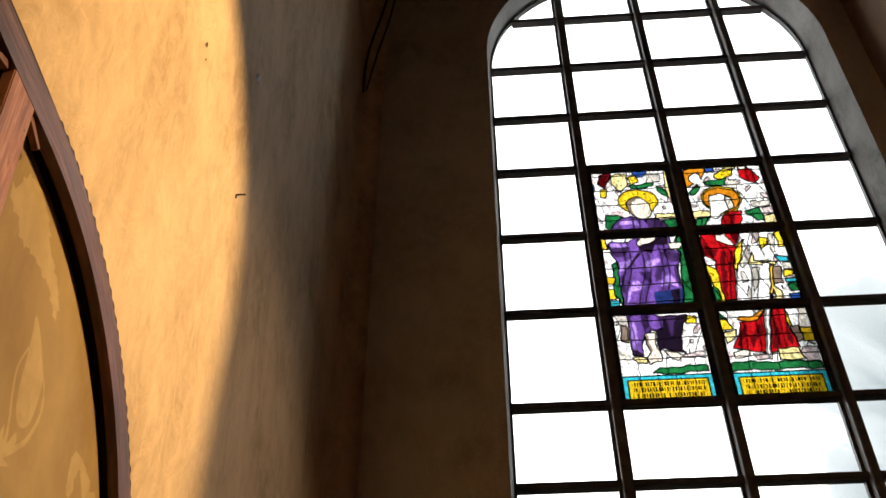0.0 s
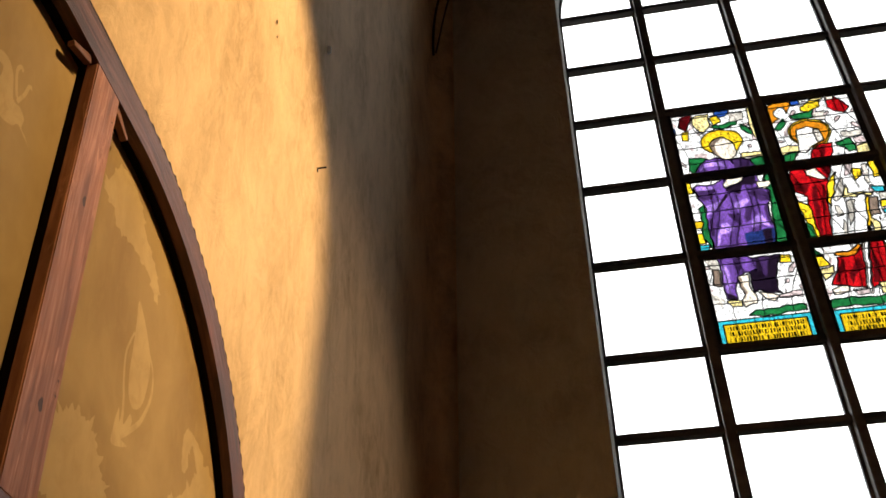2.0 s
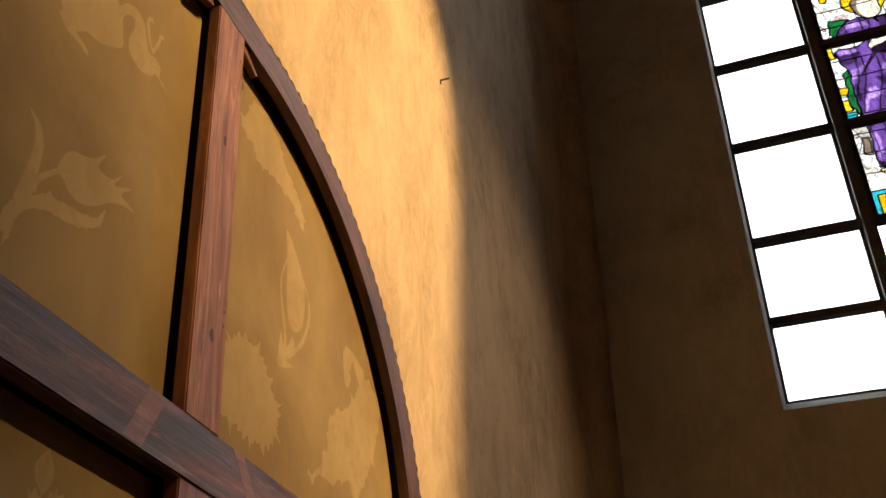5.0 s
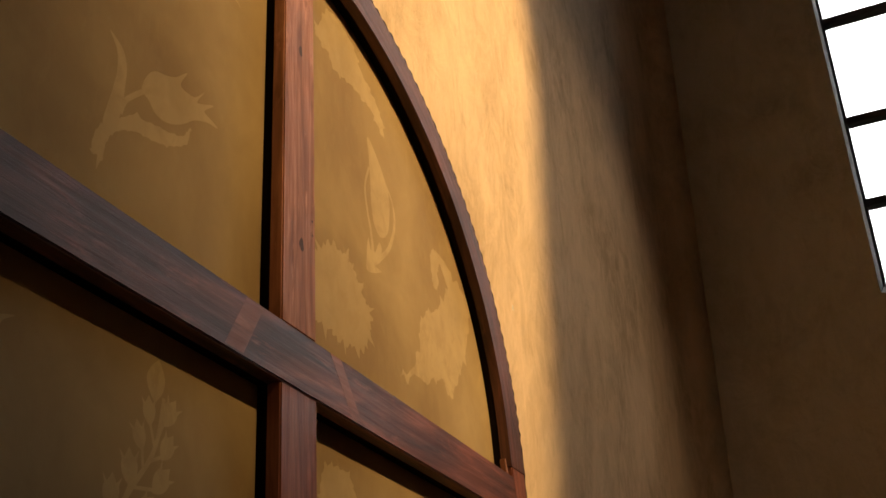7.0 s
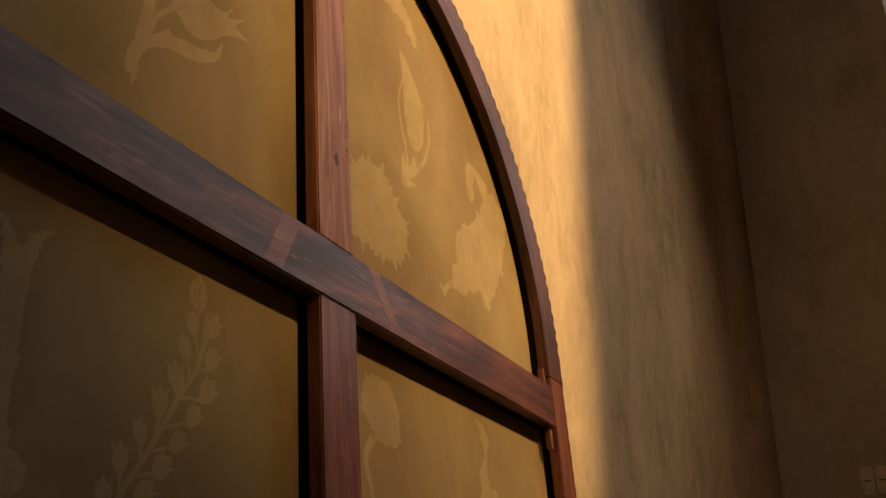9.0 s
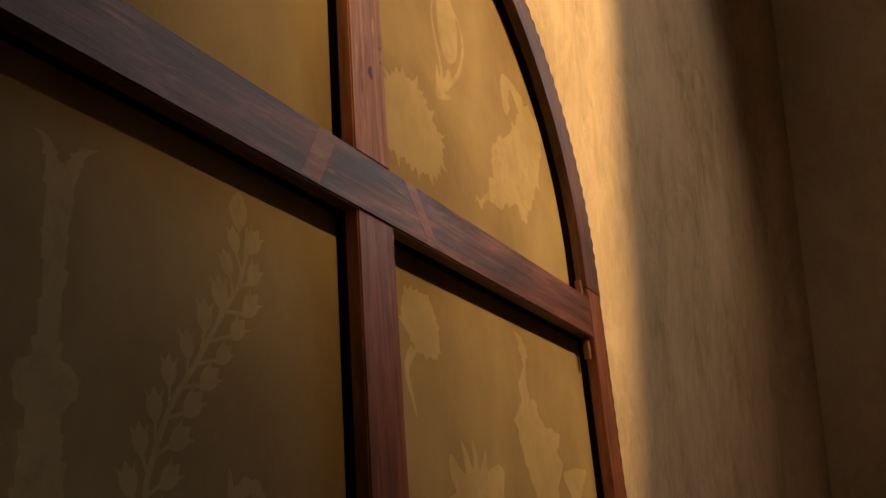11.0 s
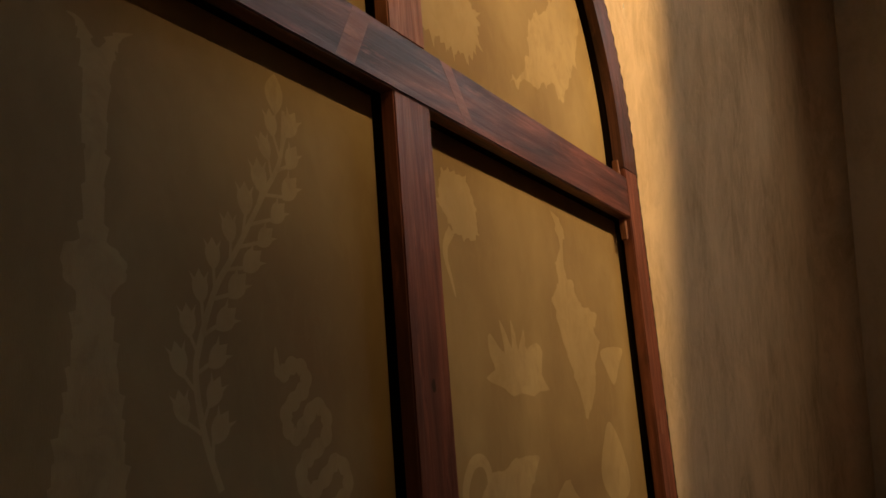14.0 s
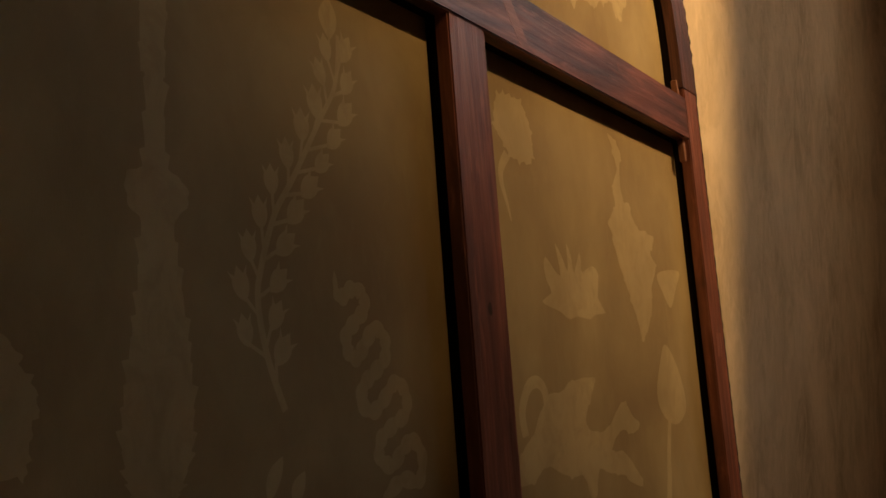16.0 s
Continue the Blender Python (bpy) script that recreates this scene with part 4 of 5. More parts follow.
for k in ((0.040, 1.432, 0.098, 1.402, 0.020), (-0.086, 1.432, -0.148, 1.405, 0.020),
          (0.914, 0.560, 0.908, 0.600, 0.014), (0.912, 0.464, 0.912, 0.408, 0.018), (0.040, 0.464, 0.036, 0.420, 0.008)):
    wedge(*k)


LAYER = [0]


def motif(name, shape):
    """One flat pale shape on the canvas: a closed outline in (u, v), or the two sides of a band."""
    bm = bmesh.new()
    LAYER[0] += 1

    def spots(run):
        return [bm.verts.new((u, D2 - 0.00004 - 0.000004 * LAYER[0], v + V0)) for u, v in run]

    if isinstance(shape, dict):
        a, b = spots(shape["left"]), spots(shape["right"])
        for i in range(len(a) - 1):
            bm.faces.new((a[i], a[i + 1], b[i + 1], b[i]))
        bmesh.ops.remove_doubles(bm, verts=a + b, dist=0.0000005)
    else:
        bm.faces.new(spots(shape))
    bm.normal_update()
    bmesh.ops.reverse_faces(bm, faces=[f for f in bm.faces if f.normal.y > 0])
    me = bpy.data.meshes.new(name)
    bm.to_mesh(me)
    bm.free()
    me.materials.append(M_MOTIF)
    ob = new(name, me)
    ob.parent = sheet_ob
    ob["label"] = "paler painted plant shape"
    return ob


def teeth(s, count, depth, seed):
    """Ragged offset along an outline, s from 0 to 1."""
    k = s * count
    return depth * (1 - (k % 1)) ** 1.5 * (0.6 + 0.4 * math.sin(seed + math.floor(k) * 2.4))


def blade(u0, v0, u1, v1, width, bend=0.0, ragged=0.0, count=9, seed=0.0, belly=0.5, steps=44):
    """A pointed leaf from one tip to the other, widest at belly, bent sideways."""
    d = Vector((u1 - u0, v1 - v0))
    n = Vector((-d.y, d.x)).normalized()
    sides = []
    power = math.log(0.5) / math.log(belly)
    for sgn in (1, -1):
        row = []
        for i in range(steps + 1):
            s = i / steps
            half = width / 2 * math.sin(math.pi * s ** power) ** 0.9 if 0 < s < 1 else 0.0
            if half and ragged:
                half += teeth(s if sgn > 0 else 1 - s, count, ragged, seed + sgn)
            mid = Vector((u0, v0)) + d * s + n * bend * math.sin(math.pi * s)
            row.append(tuple(mid + n * sgn * half))
        sides.append(row)
    return {"left": sides[0], "right": sides[1]}


def burst(u, v, ru, rv, count, depth, seed=0.0, start=0.0, steps=6):
    """A rounded flower head with a toothed rim."""
    pts = []
    total = count * steps
    for i in range(total):
        a = start + 2 * math.pi * i / total
        k = (i % steps) / steps
        w = 0.65 + 0.35 * math.sin(seed + 1.9 * (i // steps) + 0.7 * math.sin(3.1 * (i // steps)))
        r = 1 + depth * w * (max(0, 1 - 2.6 * abs(k - 0.4)) - 0.3) + 0.05 * math.sin(seed + 5.3 * a)
        pts.append((u + ru * r * math.cos(a), v + rv * r * math.sin(a)))
    return pts


def bell(u, v, size, angle, teeth_n=3):
    """A bell flower opening away from its stalk."""
    pts = [(0, 0)]
    for i in range(9):
        s = i / 8
        pts.append((-0.36 * math.sin(math.pi * min(1, s * 0.55 + 0.12)) ** 0.7, 0.15 + 0.62 * s))
    rim = [(-0.43, 1.06), (-0.21, 0.84), (-0.01, 1.14), (0.19, 0.84), (0.42, 1.08)]
    pts += rim
    for i in range(9):
        s = 1 - i / 8
        pts.append((0.34 * math.sin(math.pi * min(1, s * 0.55 + 0.12)) ** 0.7, 0.15 + 0.62 * s))
    c, n = math.cos(angle), math.sin(angle)
    return [(u + size * (x * c - y * n), v + size * (x * n + y * c)) for x, y in pts]


def ribbon(path, width, ragged=0.0, count=20, seed=0.0, steps=70):
    """A band of the given width (a function of 0..1) along path (also a function)."""
    left, right = [], []
    for i in range(steps + 1):
        s = i / steps
        p, q = Vector(path(max(0, s - 0.004))), Vector(path(min(1, s + 0.004)))
        t = (q - p).normalized()
        n = Vector((-t.y, t.x))
        w = width(s) / 2
        c = Vector(path(s))
        left.append(tuple(c + n * (w + (teeth(s, count, ragged, seed) if w > 0.003 else 0))))
        right.append(tuple(c - n * (w + (teeth(s, count, ragged, seed + 2) if w > 0.003 else 0))))
    return {"left": left, "right": right}


def arcs(points):
    """A smooth path (Catmull-Rom) through a few points."""
    pts = [Vector(p) for p in points]

    def at(s):
        k = min(int(s * (len(pts) - 1)), len(pts) - 2)
        f = s * (len(pts) - 1) - k
        a, b, c, d = pts[max(k - 1, 0)], pts[k], pts[k + 1], pts[min(k + 2, len(pts) - 1)]
        return tuple(0.5 * ((2 * b) + (c - a) * f + (2 * a - 5 * b + 4 * c - d) * f * f + (3 * b - a - 3 * c + d) * f ** 3))
    return at


def outline(points, ragged=0.0, count=12, seed=0.0, smooth=8):
    """A closed curve (Catmull-Rom) through a few corners, its edge torn into teeth."""
    pts = [Vector(p) for p in points]
    n = len(pts)
    if sum(pts[i].x * pts[(i + 1) % n].y - pts[(i + 1) % n].x * pts[i].y for i in range(n)) < 0:
        pts.reverse()
    run = []
    for k in range(n):
        a, b, c, d = pts[k - 1], pts[k], pts[(k + 1) % n], pts[(k + 2) % n]
        for q in range(smooth):
            f = q / smooth
            run.append(0.5 * ((2 * b) + (c - a) * f + (2 * a - 5 * b + 4 * c - d) * f * f + (3 * b - a - 3 * c + d) * f ** 3))
    if not ragged:
        return [tuple(p) for p in run]
    length = [0.0]
    for p, q in zip(run, run[1:] + run[:1]):
        length.append(length[-1] + (q - p).length)
    torn = []
    for k, p in enumerate(run):
        t = (run[(k + 1) % len(run)] - run[k - 1]).normalized()
        s = length[k] / length[-1]
        out = teeth(s, count, ragged, seed) * (0.75 + 0.25 * math.sin(11 * s * count)) - 0.3 * ragged
        torn.append((p.x + t.y * out, p.y - t.x * out))
    return torn


motif("tulip_leaf_motif", outline([(-0.435, 0.851), (-0.409, 0.839), (-0.397, 0.814), (-0.396, 0.775), (-0.397, 0.748), (-0.401, 0.723), (-0.414, 0.702), (-0.427, 0.702), (-0.424, 0.729), (-0.417, 0.766), (-0.414, 0.801), (-0.419, 0.831)]))
motif("tulip_leaf_motif", outline([(-0.429, 0.630), (-0.419, 0.651), (-0.414, 0.684), (-0.396, 0.708), (-0.367, 0.725), (-0.341, 0.731), (-0.315, 0.738), (-0.278, 0.758), (-0.260, 0.778), (-0.258, 0.805), (-0.273, 0.782), (-0.297, 0.770), (-0.325, 0.763), (-0.358, 0.754), (-0.368, 0.756), (-0.399, 0.729), (-0.421, 0.709), (-0.435, 0.688), (-0.442, 0.661), (-0.437, 0.647), (-0.430, 0.648)], 0.005, 34))
motif("tulip_stalk_motif", ribbon(arcs([(-0.399, 0.736), (-0.391, 0.763), (-0.363, 0.797)]), lambda s: 0.008))
motif("tulip_flower_motif", outline([(-0.365, 0.800), (-0.357, 0.830), (-0.342, 0.849), (-0.318, 0.859), (-0.297, 0.872), (-0.274, 0.896), (-0.286, 0.864), (-0.254, 0.865), (-0.231, 0.890), (-0.246, 0.860), (-0.207, 0.881), (-0.228, 0.856), (-0.209, 0.851), (-0.194, 0.846), (-0.220, 0.840), (-0.250, 0.824), (-0.278, 0.798), (-0.309, 0.780), (-0.334, 0.780), (-0.349, 0.792)]))
motif("curled_leaf_motif", outline([(-0.403, 1.044), (-0.363, 1.071), (-0.331, 1.080), (-0.285, 1.114), (-0.280, 1.137), (-0.290, 1.176), (-0.279, 1.201), (-0.261, 1.207), (-0.259, 1.186), (-0.267, 1.157), (-0.261, 1.129), (-0.232, 1.119), (-0.201, 1.131), (-0.187, 1.148), (-0.165, 1.142), (-0.148, 1.137), (-0.161, 1.145), (-0.176, 1.151), (-0.176, 1.172), (-0.193, 1.181), (-0.215, 1.179), (-0.233, 1.220), (-0.258, 1.235), (-0.285, 1.222), (-0.305, 1.198), (-0.317, 1.239), (-0.333, 1.295), (-0.442, 1.149)]))
motif("tendril_motif", ribbon(arcs([(-0.208, 1.190), (-0.220, 1.216), (-0.226, 1.238), (-0.220, 1.254), (-0.211, 1.252)]), lambda s: 0.008))
motif("tendril_motif", ribbon(arcs([(-0.205, 1.184), (-0.192, 1.216), (-0.187, 1.241), (-0.178, 1.246)]), lambda s: 0.008))
motif("hanging_leaf_motif", ribbon(arcs([(-0.419, 1.059), (-0.401, 1.043), (-0.377, 1.042), (-0.358, 1.036), (-0.351, 1.034)]), lambda s: 0.018 * (1 - 0.6 * s)))
motif("crested_leaf_motif", outline([(0.100, 1.292), (0.118, 1.330), (0.155, 1.396), (0.215, 1.407), (0.270, 1.385), (0.300, 1.347), (0.339, 1.316), (0.379, 1.295), (0.402, 1.261), (0.410, 1.213), (0.377, 1.227), (0.342, 1.250), (0.294, 1.255), (0.262, 1.256), (0.216, 1.251), (0.172, 1.241), (0.166, 1.269), (0.131, 1.274)], 0.022, 26))
motif("pod_rib_motif", ribbon(arcs([(0.324, 1.088), (0.302, 1.028), (0.308, 0.971), (0.320, 0.930), (0.324, 0.885), (0.306, 0.843)]), lambda s: 0.006 + 0.006 * s))
motif("pod_rib_motif", ribbon(arcs([(0.399, 1.090), (0.430, 1.056), (0.435, 1.002), (0.403, 0.930), (0.346, 0.873), (0.305, 0.842)]), lambda s: 0.006 + 0.009 * s))
motif("pod_motif", outline([(0.323, 1.166), (0.358, 1.144), (0.389, 1.110), (0.412, 1.072), (0.414, 1.022), (0.399, 0.964), (0.366, 0.936), (0.338, 0.951), (0.327, 0.999), (0.327, 1.061), (0.325, 1.117)]))
motif("pod_foot_motif", outline([(0.307, 0.906), (0.317, 0.882), (0.328, 0.911), (0.334, 0.885), (0.356, 0.919), (0.365, 0.900), (0.323, 0.856), (0.360, 0.852), (0.299, 0.827), (0.298, 0.867)]))
motif("carnation_motif", outline([(0.127, 0.812), (0.175, 0.826), (0.210, 0.824), (0.244, 0.811), (0.263, 0.787), (0.289, 0.761), (0.311, 0.737), (0.309, 0.696), (0.283, 0.651), (0.239, 0.631), (0.203, 0.628), (0.169, 0.625), (0.137, 0.635), (0.098, 0.628), (0.076, 0.644), (0.078, 0.717), (0.097, 0.774)], 0.042, 30, 1.0))
motif("flame_leaf_motif", outline([(0.422, 0.650), (0.483, 0.692), (0.521, 0.740), (0.526, 0.787), (0.546, 0.829), (0.587, 0.860), (0.634, 0.889), (0.674, 0.925), (0.701, 0.962), (0.739, 1.010), (0.798, 1.015), (0.852, 0.990), (0.829, 0.892), (0.791, 0.817), (0.754, 0.765), (0.719, 0.720), (0.665, 0.678), (0.642, 0.709), (0.587, 0.692), (0.543, 0.668), (0.507, 0.674), (0.448, 0.653)], 0.026, 24, 1.5))
motif("flame_tip_motif", outline([(0.622, 1.017), (0.651, 1.049), (0.704, 1.045), (0.754, 1.021), (0.729, 0.969), (0.702, 0.993), (0.680, 1.019), (0.660, 0.989), (0.666, 0.962), (0.635, 0.936), (0.626, 0.959)], 0.010, 14))
motif("stalk_motif", ribbon(arcs([(-0.270, 0.381), (-0.280, 0.315), (-0.315, 0.259), (-0.364, 0.184), (-0.398, 0.136), (-0.423, 0.073), (-0.429, 0.036), (-0.418, -0.022), (-0.395, -0.079)]), lambda s: 0.0065 + 0.003 * s))
motif("bud_motif", blade(-0.286, 0.371, -0.285, 0.427, 0.034, 0.002))
STALK = arcs([(-0.270, 0.381), (-0.280, 0.315), (-0.315, 0.259), (-0.364, 0.184), (-0.398, 0.136), (-0.423, 0.073), (-0.429, 0.036), (-0.418, -0.022), (-0.395, -0.079)])
for u, v, size, turn in ((-0.292, 0.340, 0.033, 9), (-0.302, 0.307, 0.033, 21), (-0.317, 0.261, 0.040, 8), (-0.346, 0.228, 0.038, 0), (-0.372, 0.191, 0.034, 5), (-0.400, 0.157, 0.033, 2), (-0.419, 0.117, 0.034, 5), (-0.437, 0.079, 0.033, 7), (-0.447, 0.037, 0.035, 17), (-0.445, -0.011, 0.033, 14), (-0.267, 0.346, 0.039, -27), (-0.267, 0.304, 0.036, -29), (-0.278, 0.262, 0.040, -39), (-0.301, 0.229, 0.035, -42), (-0.326, 0.196, 0.033, -46), (-0.353, 0.162, 0.038, -48), (-0.377, 0.128, 0.038, -42), (-0.398, 0.091, 0.037, -50), (-0.410, 0.049, 0.035, -46), (-0.411, 0.007, 0.034, -28), (-0.406, -0.031, 0.038, -34)):
    motif("bell_motif", bell(u, v, size, radians(turn)))
    near = min(range(101), key=lambda k: math.dist(STALK(k / 100), (u, v)))
    motif("bell_stem_motif", ribbon(arcs([(u, v + 0.004), STALK(min(1, near / 100 + 0.035))]), lambda s: 0.0045, steps=6))
motif("twisted_motif", ribbon(arcs([(-0.302, 0.079), (-0.300, 0.056), (-0.291, 0.049), (-0.272, 0.059), (-0.253, 0.055), (-0.249, 0.037), (-0.267, 0.021), (-0.286, 0.004), (-0.283, -0.017), (-0.268, -0.023), (-0.252, -0.007), (-0.232, 0.012), (-0.213, 0.001), (-0.214, -0.024), (-0.236, -0.041), (-0.257, -0.055), (-0.265, -0.076), (-0.244, -0.088), (-0.219, -0.073), (-0.196, -0.055), (-0.176, -0.068), (-0.178, -0.093), (-0.205, -0.107), (-0.230, -0.121), (-0.236, -0.143), (-0.213, -0.155), (-0.189, -0.138), (-0.168, -0.128), (-0.149, -0.149), (-0.158, -0.179), (-0.191, -0.175), (-0.220, -0.187), (-0.229, -0.208)]), lambda s: min(1, 0.1 + 16 * s) * (0.014 + 0.009 * abs(math.sin(s * 120)) ** 0.8), 0, 20, 0, 260))
motif("baluster_motif", ribbon(arcs([(-0.555, 0.364), (-0.558, 0.292), (-0.559, 0.227), (-0.560, 0.163), (-0.558, 0.138), (-0.559, 0.109), (-0.559, 0.064), (-0.558, 0.019), (-0.560, -0.020), (-0.562, -0.060), (-0.565, -0.098), (-0.568, -0.128), (-0.570, -0.147), (-0.571, -0.165)]), lambda s: float(lerp_span(s, (0.000, 0.029), (0.077, 0.024), (0.154, 0.021), (0.231, 0.026), (0.308, 0.035), (0.385, 0.036), (0.462, 0.047), (0.538, 0.058), (0.615, 0.071), (0.692, 0.080), (0.769, 0.082), (0.846, 0.067), (0.923, 0.050), (1.000, 0.035))), 0.008, 24, 1.0, 240))
motif("baluster_motif", ribbon(arcs([(-0.560, 0.258), (-0.560, 0.295), (-0.559, 0.325), (-0.558, 0.349)]), lambda s: 0.030))
motif("baluster_tip_motif", ribbon(arcs([(-0.561, 0.324), (-0.567, 0.348), (-0.572, 0.369), (-0.581, 0.385), (-0.594, 0.389)]), lambda s: 0.023 * (1 - s) + 0.001, 0.006, 6))
motif("baluster_tip_motif", ribbon(arcs([(-0.556, 0.326), (-0.548, 0.354), (-0.540, 0.372), (-0.529, 0.386), (-0.512, 0.395)]), lambda s: 0.023 * (1 - s) + 0.001, 0.006, 6))
motif("baluster_knob_motif", burst(-0.559, 0.138, 0.038, 0.029, 11, 0.10))
motif("broad_leaf_motif", outline([(-0.751, 0.011), (-0.720, 0.005), (-0.705, -0.012), (-0.698, -0.029), (-0.685, -0.047), (-0.689, -0.071), (-0.693, -0.094), (-0.698, -0.114), (-0.720, -0.118), (-0.750, -0.111)], 0.012, 20))
motif("grass_motif", blade(-0.427, -0.173, -0.402, -0.126, 0.020, 0.003))
motif("grass_motif", blade(-0.388, -0.183, -0.369, -0.145, 0.020, 0.003))
motif("drooping_flower_motif", outline([(0.126, 0.397), (0.108, 0.370), (0.105, 0.340), (0.122, 0.319), (0.138, 0.306), (0.147, 0.293), (0.189, 0.292), (0.217, 0.291), (0.232, 0.320), (0.232, 0.346), (0.222, 0.373), (0.202, 0.400), (0.165, 0.403)], 0.014, 20, 1.0))
motif("drooping_stem_motif", ribbon(arcs([(0.140, 0.298), (0.118, 0.273), (0.115, 0.249), (0.127, 0.218), (0.137, 0.188)]), lambda s: 0.018 * (1 - s) ** 0.7 + 0.002))
motif("thistle_motif", outline([(0.217, 0.064), (0.252, 0.079), (0.237, 0.101), (0.233, 0.126), (0.243, 0.140), (0.267, 0.121), (0.291, 0.111), (0.286, 0.142), (0.281, 0.166), (0.303, 0.144), (0.320, 0.119), (0.323, 0.152), (0.324, 0.171), (0.339, 0.146), (0.345, 0.119), (0.372, 0.158), (0.376, 0.136), (0.379, 0.122), (0.422, 0.137), (0.447, 0.121), (0.433, 0.079), (0.463, 0.052), (0.418, 0.048), (0.393, 0.038), (0.342, 0.042), (0.312, 0.036), (0.280, 0.048), (0.241, 0.056)], 0.002, 20, smooth=2))
motif("ragged_leaf_motif", outline([(0.552, 0.414), (0.589, 0.404), (0.610, 0.379), (0.598, 0.339), (0.596, 0.286), (0.628, 0.281), (0.640, 0.253), (0.672, 0.230), (0.747, 0.222), (0.720, 0.184), (0.742, 0.155), (0.702, 0.106), (0.699, 0.075), (0.675, 0.037), (0.629, -0.000), (0.611, 0.036), (0.593, 0.072), (0.567, 0.114), (0.542, 0.155), (0.528, 0.204), (0.512, 0.228), (0.552, 0.265), (0.554, 0.310), (0.580, 0.343), (0.571, 0.380)], 0.012, 26, 2.0))
motif("small_leaf_motif", outline([(0.745, 0.143), (0.874, 0.156), (0.842, 0.113), (0.803, 0.073), (0.768, 0.100)]))
motif("oval_leaf_motif", outline([(0.743, -0.006), (0.791, -0.039), (0.827, -0.102), (0.824, -0.148), (0.762, -0.171), (0.695, -0.148), (0.674, -0.103), (0.705, -0.045)]))
motif("oval_stem_motif", ribbon(arcs([(0.726, -0.161), (0.704, -0.222), (0.691, -0.278), (0.667, -0.346)]), lambda s: 0.016 + 0.012 * s))
motif("scroll_ring_motif", ribbon(arcs([(0.125, -0.147), (0.120, -0.109), (0.145, -0.073), (0.177, -0.066), (0.198, -0.084), (0.197, -0.119), (0.165, -0.151)]), lambda s: 0.020))
motif("scroll_motif", outline([(0.093, -0.214), (0.110, -0.168), (0.148, -0.144), (0.186, -0.104), (0.221, -0.084), (0.254, -0.083), (0.298, -0.067), (0.388, -0.065), (0.361, -0.103), (0.339, -0.139), (0.371, -0.157), (0.426, -0.152), (0.484, -0.116), (0.517, -0.117), (0.538, -0.139), (0.569, -0.155), (0.538, -0.173), (0.480, -0.165), (0.432, -0.194), (0.487, -0.202), (0.544, -0.248), (0.556, -0.273), (0.506, -0.260), (0.477, -0.244), (0.415, -0.234), (0.371, -0.223), (0.355, -0.264), (0.326, -0.260), (0.312, -0.228), (0.258, -0.222), (0.216, -0.209), (0.187, -0.197), (0.154, -0.211), (0.135, -0.219)], 0.007, 34))

# bare stripes, knots and screw holes on the wood
for u, lean, w in ((-0.192, 0.047, 0.043), (0.150, -0.066, 0.035)):
    bm = bmesh.new()
    h0, h1 = RV0 + 0.0025, RV1 - 0.0025
    q = [(u - w / 2, h0), (u + w / 2, h0), (u + w / 2 + lean, h1), (u - w / 2 + lean, h1)]
    a = [bm.verts.new((x, -0.00315, z)) for x, z in q]
    b = [bm.verts.new((x, -0.002, z)) for x, z in q]
    bm.faces.new(a)
    bm.faces.new(b[::-1])
    for i in range(4):
        bm.faces.new((a[i], a[(i + 1) % 4], b[(i + 1) % 4], b[i]))
    part("bare_stripe", grain_uv(bm, 0, u), M_BARE, canvas, "paler unstained stripe across the rail")
for u, v, r, tall in ((-0.017, 0.715, 0.0065, 1.9), (-0.020, 1.121, 0.0055, 2.2), (0.017, 0.776, 0.0022, 1.3), (0.017, 0.749, 0.0022, 1.3), (0.014, 1.361, 0.0022, 1.3), (-0.021, 0.039, 0.0055, 1.8)):
    bm = bmesh.new()
    bmesh.ops.create_circle(bm, cap_ends=True, segments=14, radius=r)
    bmesh.ops.rotate(bm, verts=bm.verts, cent=(0, 0, 0), matrix=Matrix.Rotation(radians(90), 3, "X"))
    for k, vert in enumerate(bm.verts):
        vert.co.z *= tall
        vert.co.x *= 1 + 0.25 * math.sin(5 * k)
    bmesh.ops.translate(bm, verts=bm.verts, vec=(u, -0.0006, v + V0))
    part("knot", bm, M_KNOT, canvas, "dark knot in the pine")

bm = box_bm(0.951, 0.987, -0.0008, 0.004, V0 - 0.036, V0 + 0.017)
part("bare_patch", grain_uv(bm, 2, 0.3), M_BARE, canvas, "paler unstained patch on the side stile")

# ---- small things on the walls ----
def rod(bm, a, b, r, seg=10):
    a, b = Vector(a), Vector(b)
    m = Matrix.Translation((a + b) / 2) @ (b - a).to_track_quat("Z", "Y").to_matrix().to_4x4()
    bmesh.ops.create_cone(bm, cap_ends=True, segments=seg, radius1=r, radius2=r, depth=(b - a).length, matrix=m)
    return bm


def wall_hook(y, z):
    ob = tagged(new("wall_hook"), "bent rusty iron hook driven into the ochre wall", "hook")
    ob.location = (WX, y, z)
    bm = rod(bmesh.new(), (-0.03, 0, 0), (0.034, 0.002, 0.002), 0.0034)
    bmesh.ops.create_uvsphere(bm, u_segments=10, v_segments=6, radius=0.0046, matrix=Matrix.Translation((0.034, 0.002, 0.002)))
    rod(bm, (0.004, 0, 0.002), (0.006, -0.004, -0.020), 0.003)
    part("shank", bm, M_STEEL, ob)
    return ob


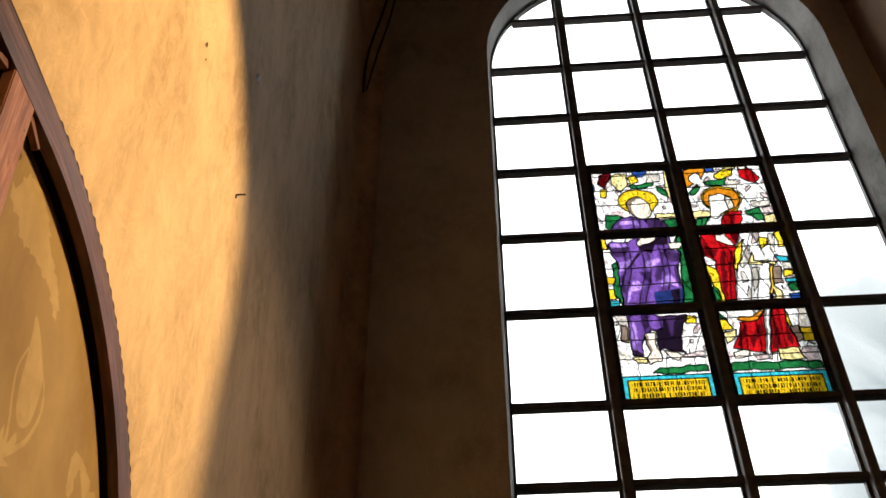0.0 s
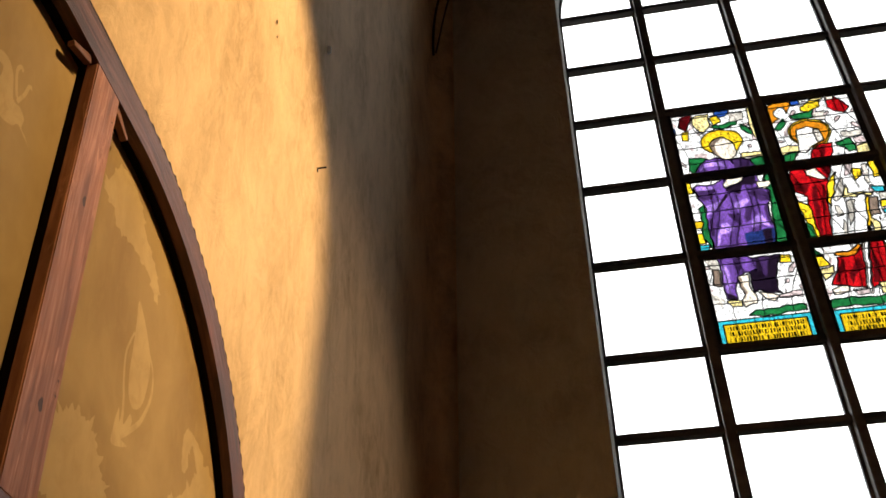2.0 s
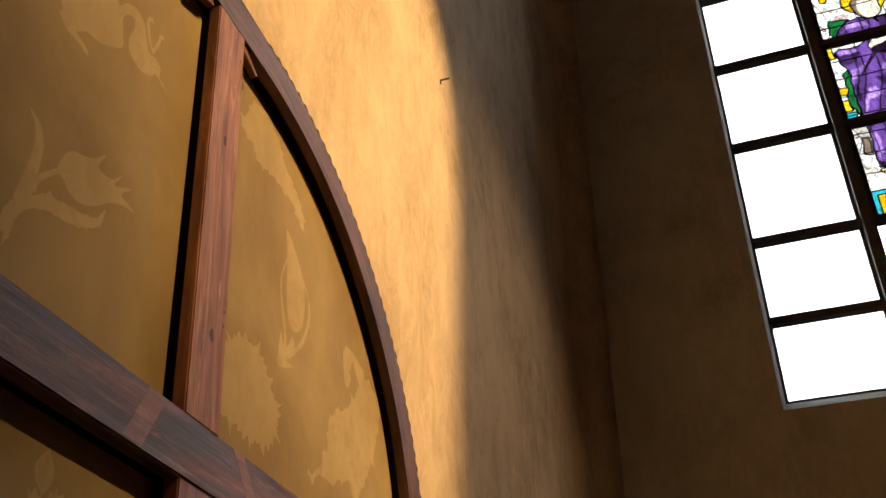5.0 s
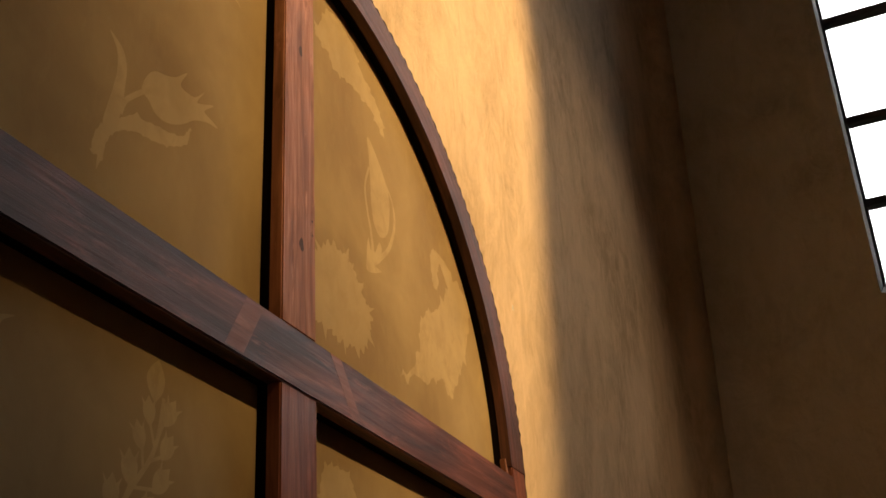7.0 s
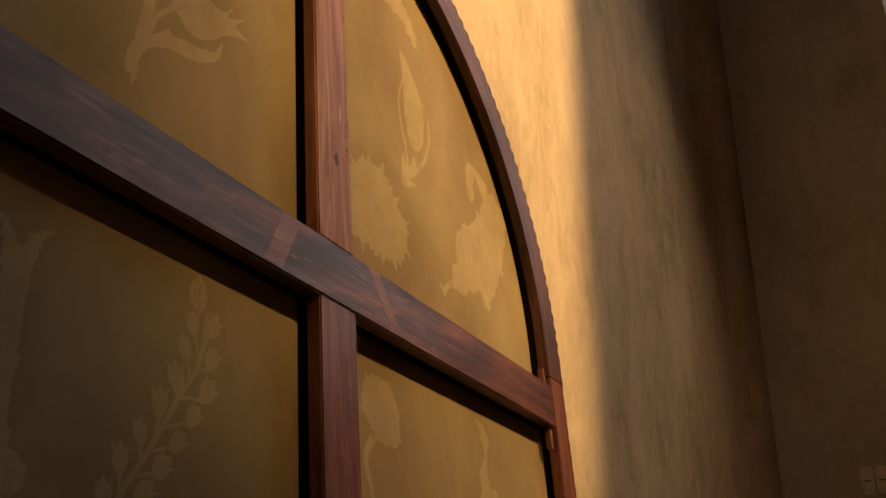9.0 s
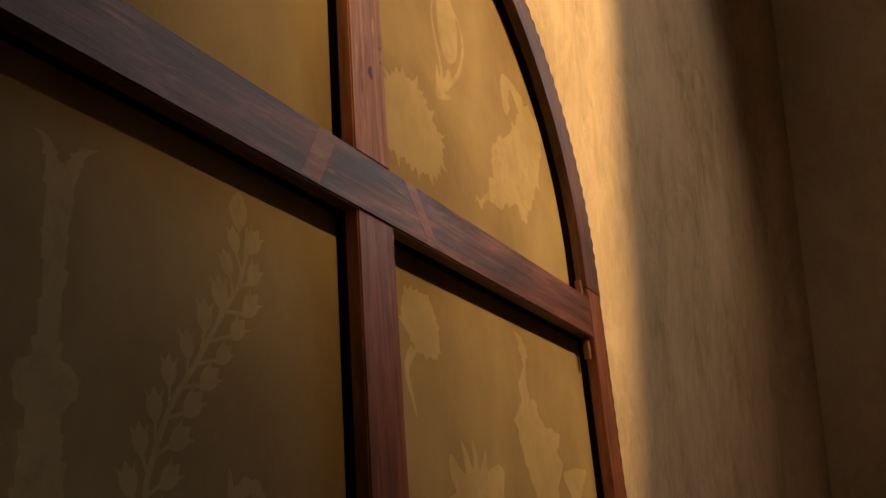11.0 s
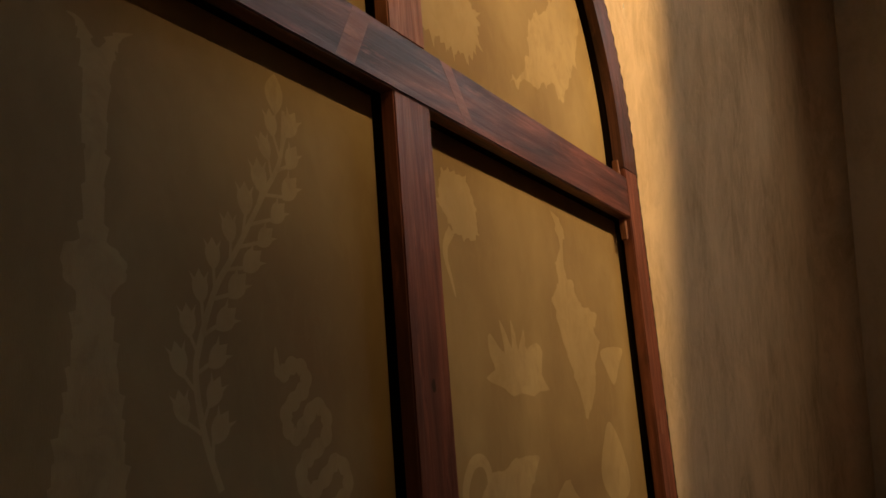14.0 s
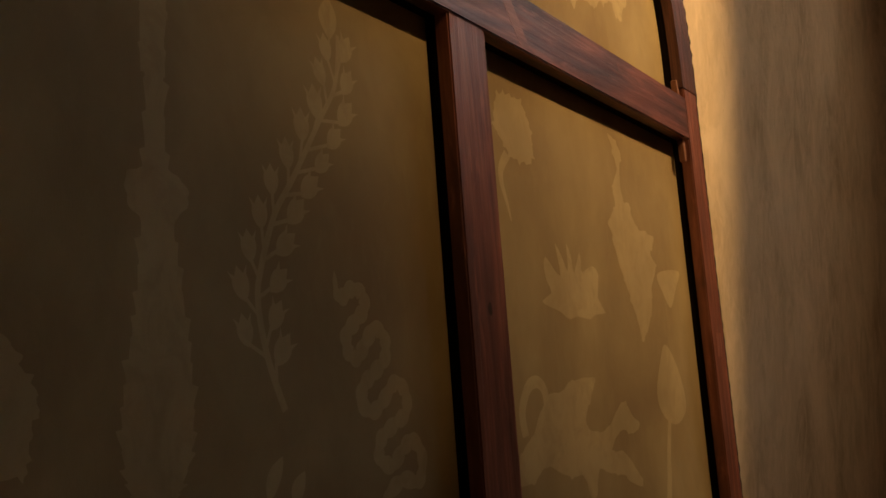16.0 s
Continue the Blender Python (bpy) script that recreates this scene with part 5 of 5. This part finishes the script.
wall_hook(2.44, 2.537 + EYE)
bm = box_bm(WX - 0.03, WX + 0.016, 2.397, 2.415, 3.184 + EYE, 3.222 + EYE, bevel=0.004)
tagged(part("wall_dowel", bm, M_DOWEL), "white dowel standing out of the plaster", "dowel")
for y, z, r, seed in ((1.884, 2.71 + EYE, 0.010, 1), (1.905, 2.655 + EYE, 0.004, 2), (2.315, 1.128 + EYE, 0.006, 3)):
    rr = random.Random(seed)
    bm = bmesh.new()
    rim = [bm.verts.new((WX + 0.0075, y + r * math.cos(a) * rr.uniform(0.5, 1.1), z + 1.8 * r * math.sin(a) * rr.uniform(0.5, 1.1))) for a in [i * math.pi / 8 for i in range(16)]]
    mid = bm.verts.new((WX + 0.0045, y, z))
    for i in range(16):
        bm.faces.new((rim[i], rim[(i + 1) % 16], mid))
    tagged(part("plaster_chip", bm, M_HOLE if seed < 3 else M_BOX), "small chip in the limewash" if seed < 3 else "pale scratch in the limewash", "chip")


def cable(points, r, label):
    cu = bpy.data.curves.new("cable", "CURVE")
    cu.dimensions, cu.bevel_depth, cu.bevel_resolution = "3D", r, 3
    sp = cu.splines.new("NURBS")
    sp.points.add(len(points) - 1)
    for p, co in zip(sp.points, points):
        p.co = (*co, 1)
    sp.use_endpoint_u = True
    sp.order_u = 4
    cu.materials.append(M_GAP_SHADE)
    return tagged(new("cable", cu), label, "cable")


# dark strands added for the corner's gap and its shadow, no real cables
cable([(-0.479, 4.652, 9.881), (-0.779, 4.652, 8.981), (-0.806, 4.652, 8.805), (-0.847, 4.555, 8.298), (-0.905, 4.555, 8.014), (-0.927, 4.555, 7.764), (-0.932, 4.555, 7.523), (-0.925, 4.555, 7.405)], 0.010, "dark strand standing for the shaded gap in the wall corner")
cable([(-0.404, 4.652, 9.903), (-0.704, 4.652, 9.003), (-0.74, 4.652, 8.798), (-0.776, 4.652, 8.432), (-0.839, 4.555, 7.93), (-0.877, 4.555, 7.613), (-0.906, 4.555, 7.427)], 0.007, "thinner dark strand standing for the shadow beside the gap")


def wall_box(x, w, label):
    ob = tagged(new("wall_box"), label, "switch box", "boxes on the wall")
    ob.location = (x, NY, 0.625 + EYE)
    part("housing", box_bm(-w / 2, w / 2, -0.035, 0.002, 0, 0.108, bevel=0.008), M_BOX, ob)
    part("slot", box_bm(-w * 0.3, w * 0.3, -0.0365, -0.034, 0.042, 0.047), M_KNOT, ob, "dark slot")
    part("plinth", box_bm(-w / 2 + 0.004, w / 2 - 0.004, -0.02, 0.002, -0.012, 0.004, bevel=0.003), M_BOX, ob)
    return ob


wall_box(-0.4155, 0.052, "small cream plastic box on the dim wall")
wall_box(-0.3535, 0.052, "small cream plastic box beside its twin")
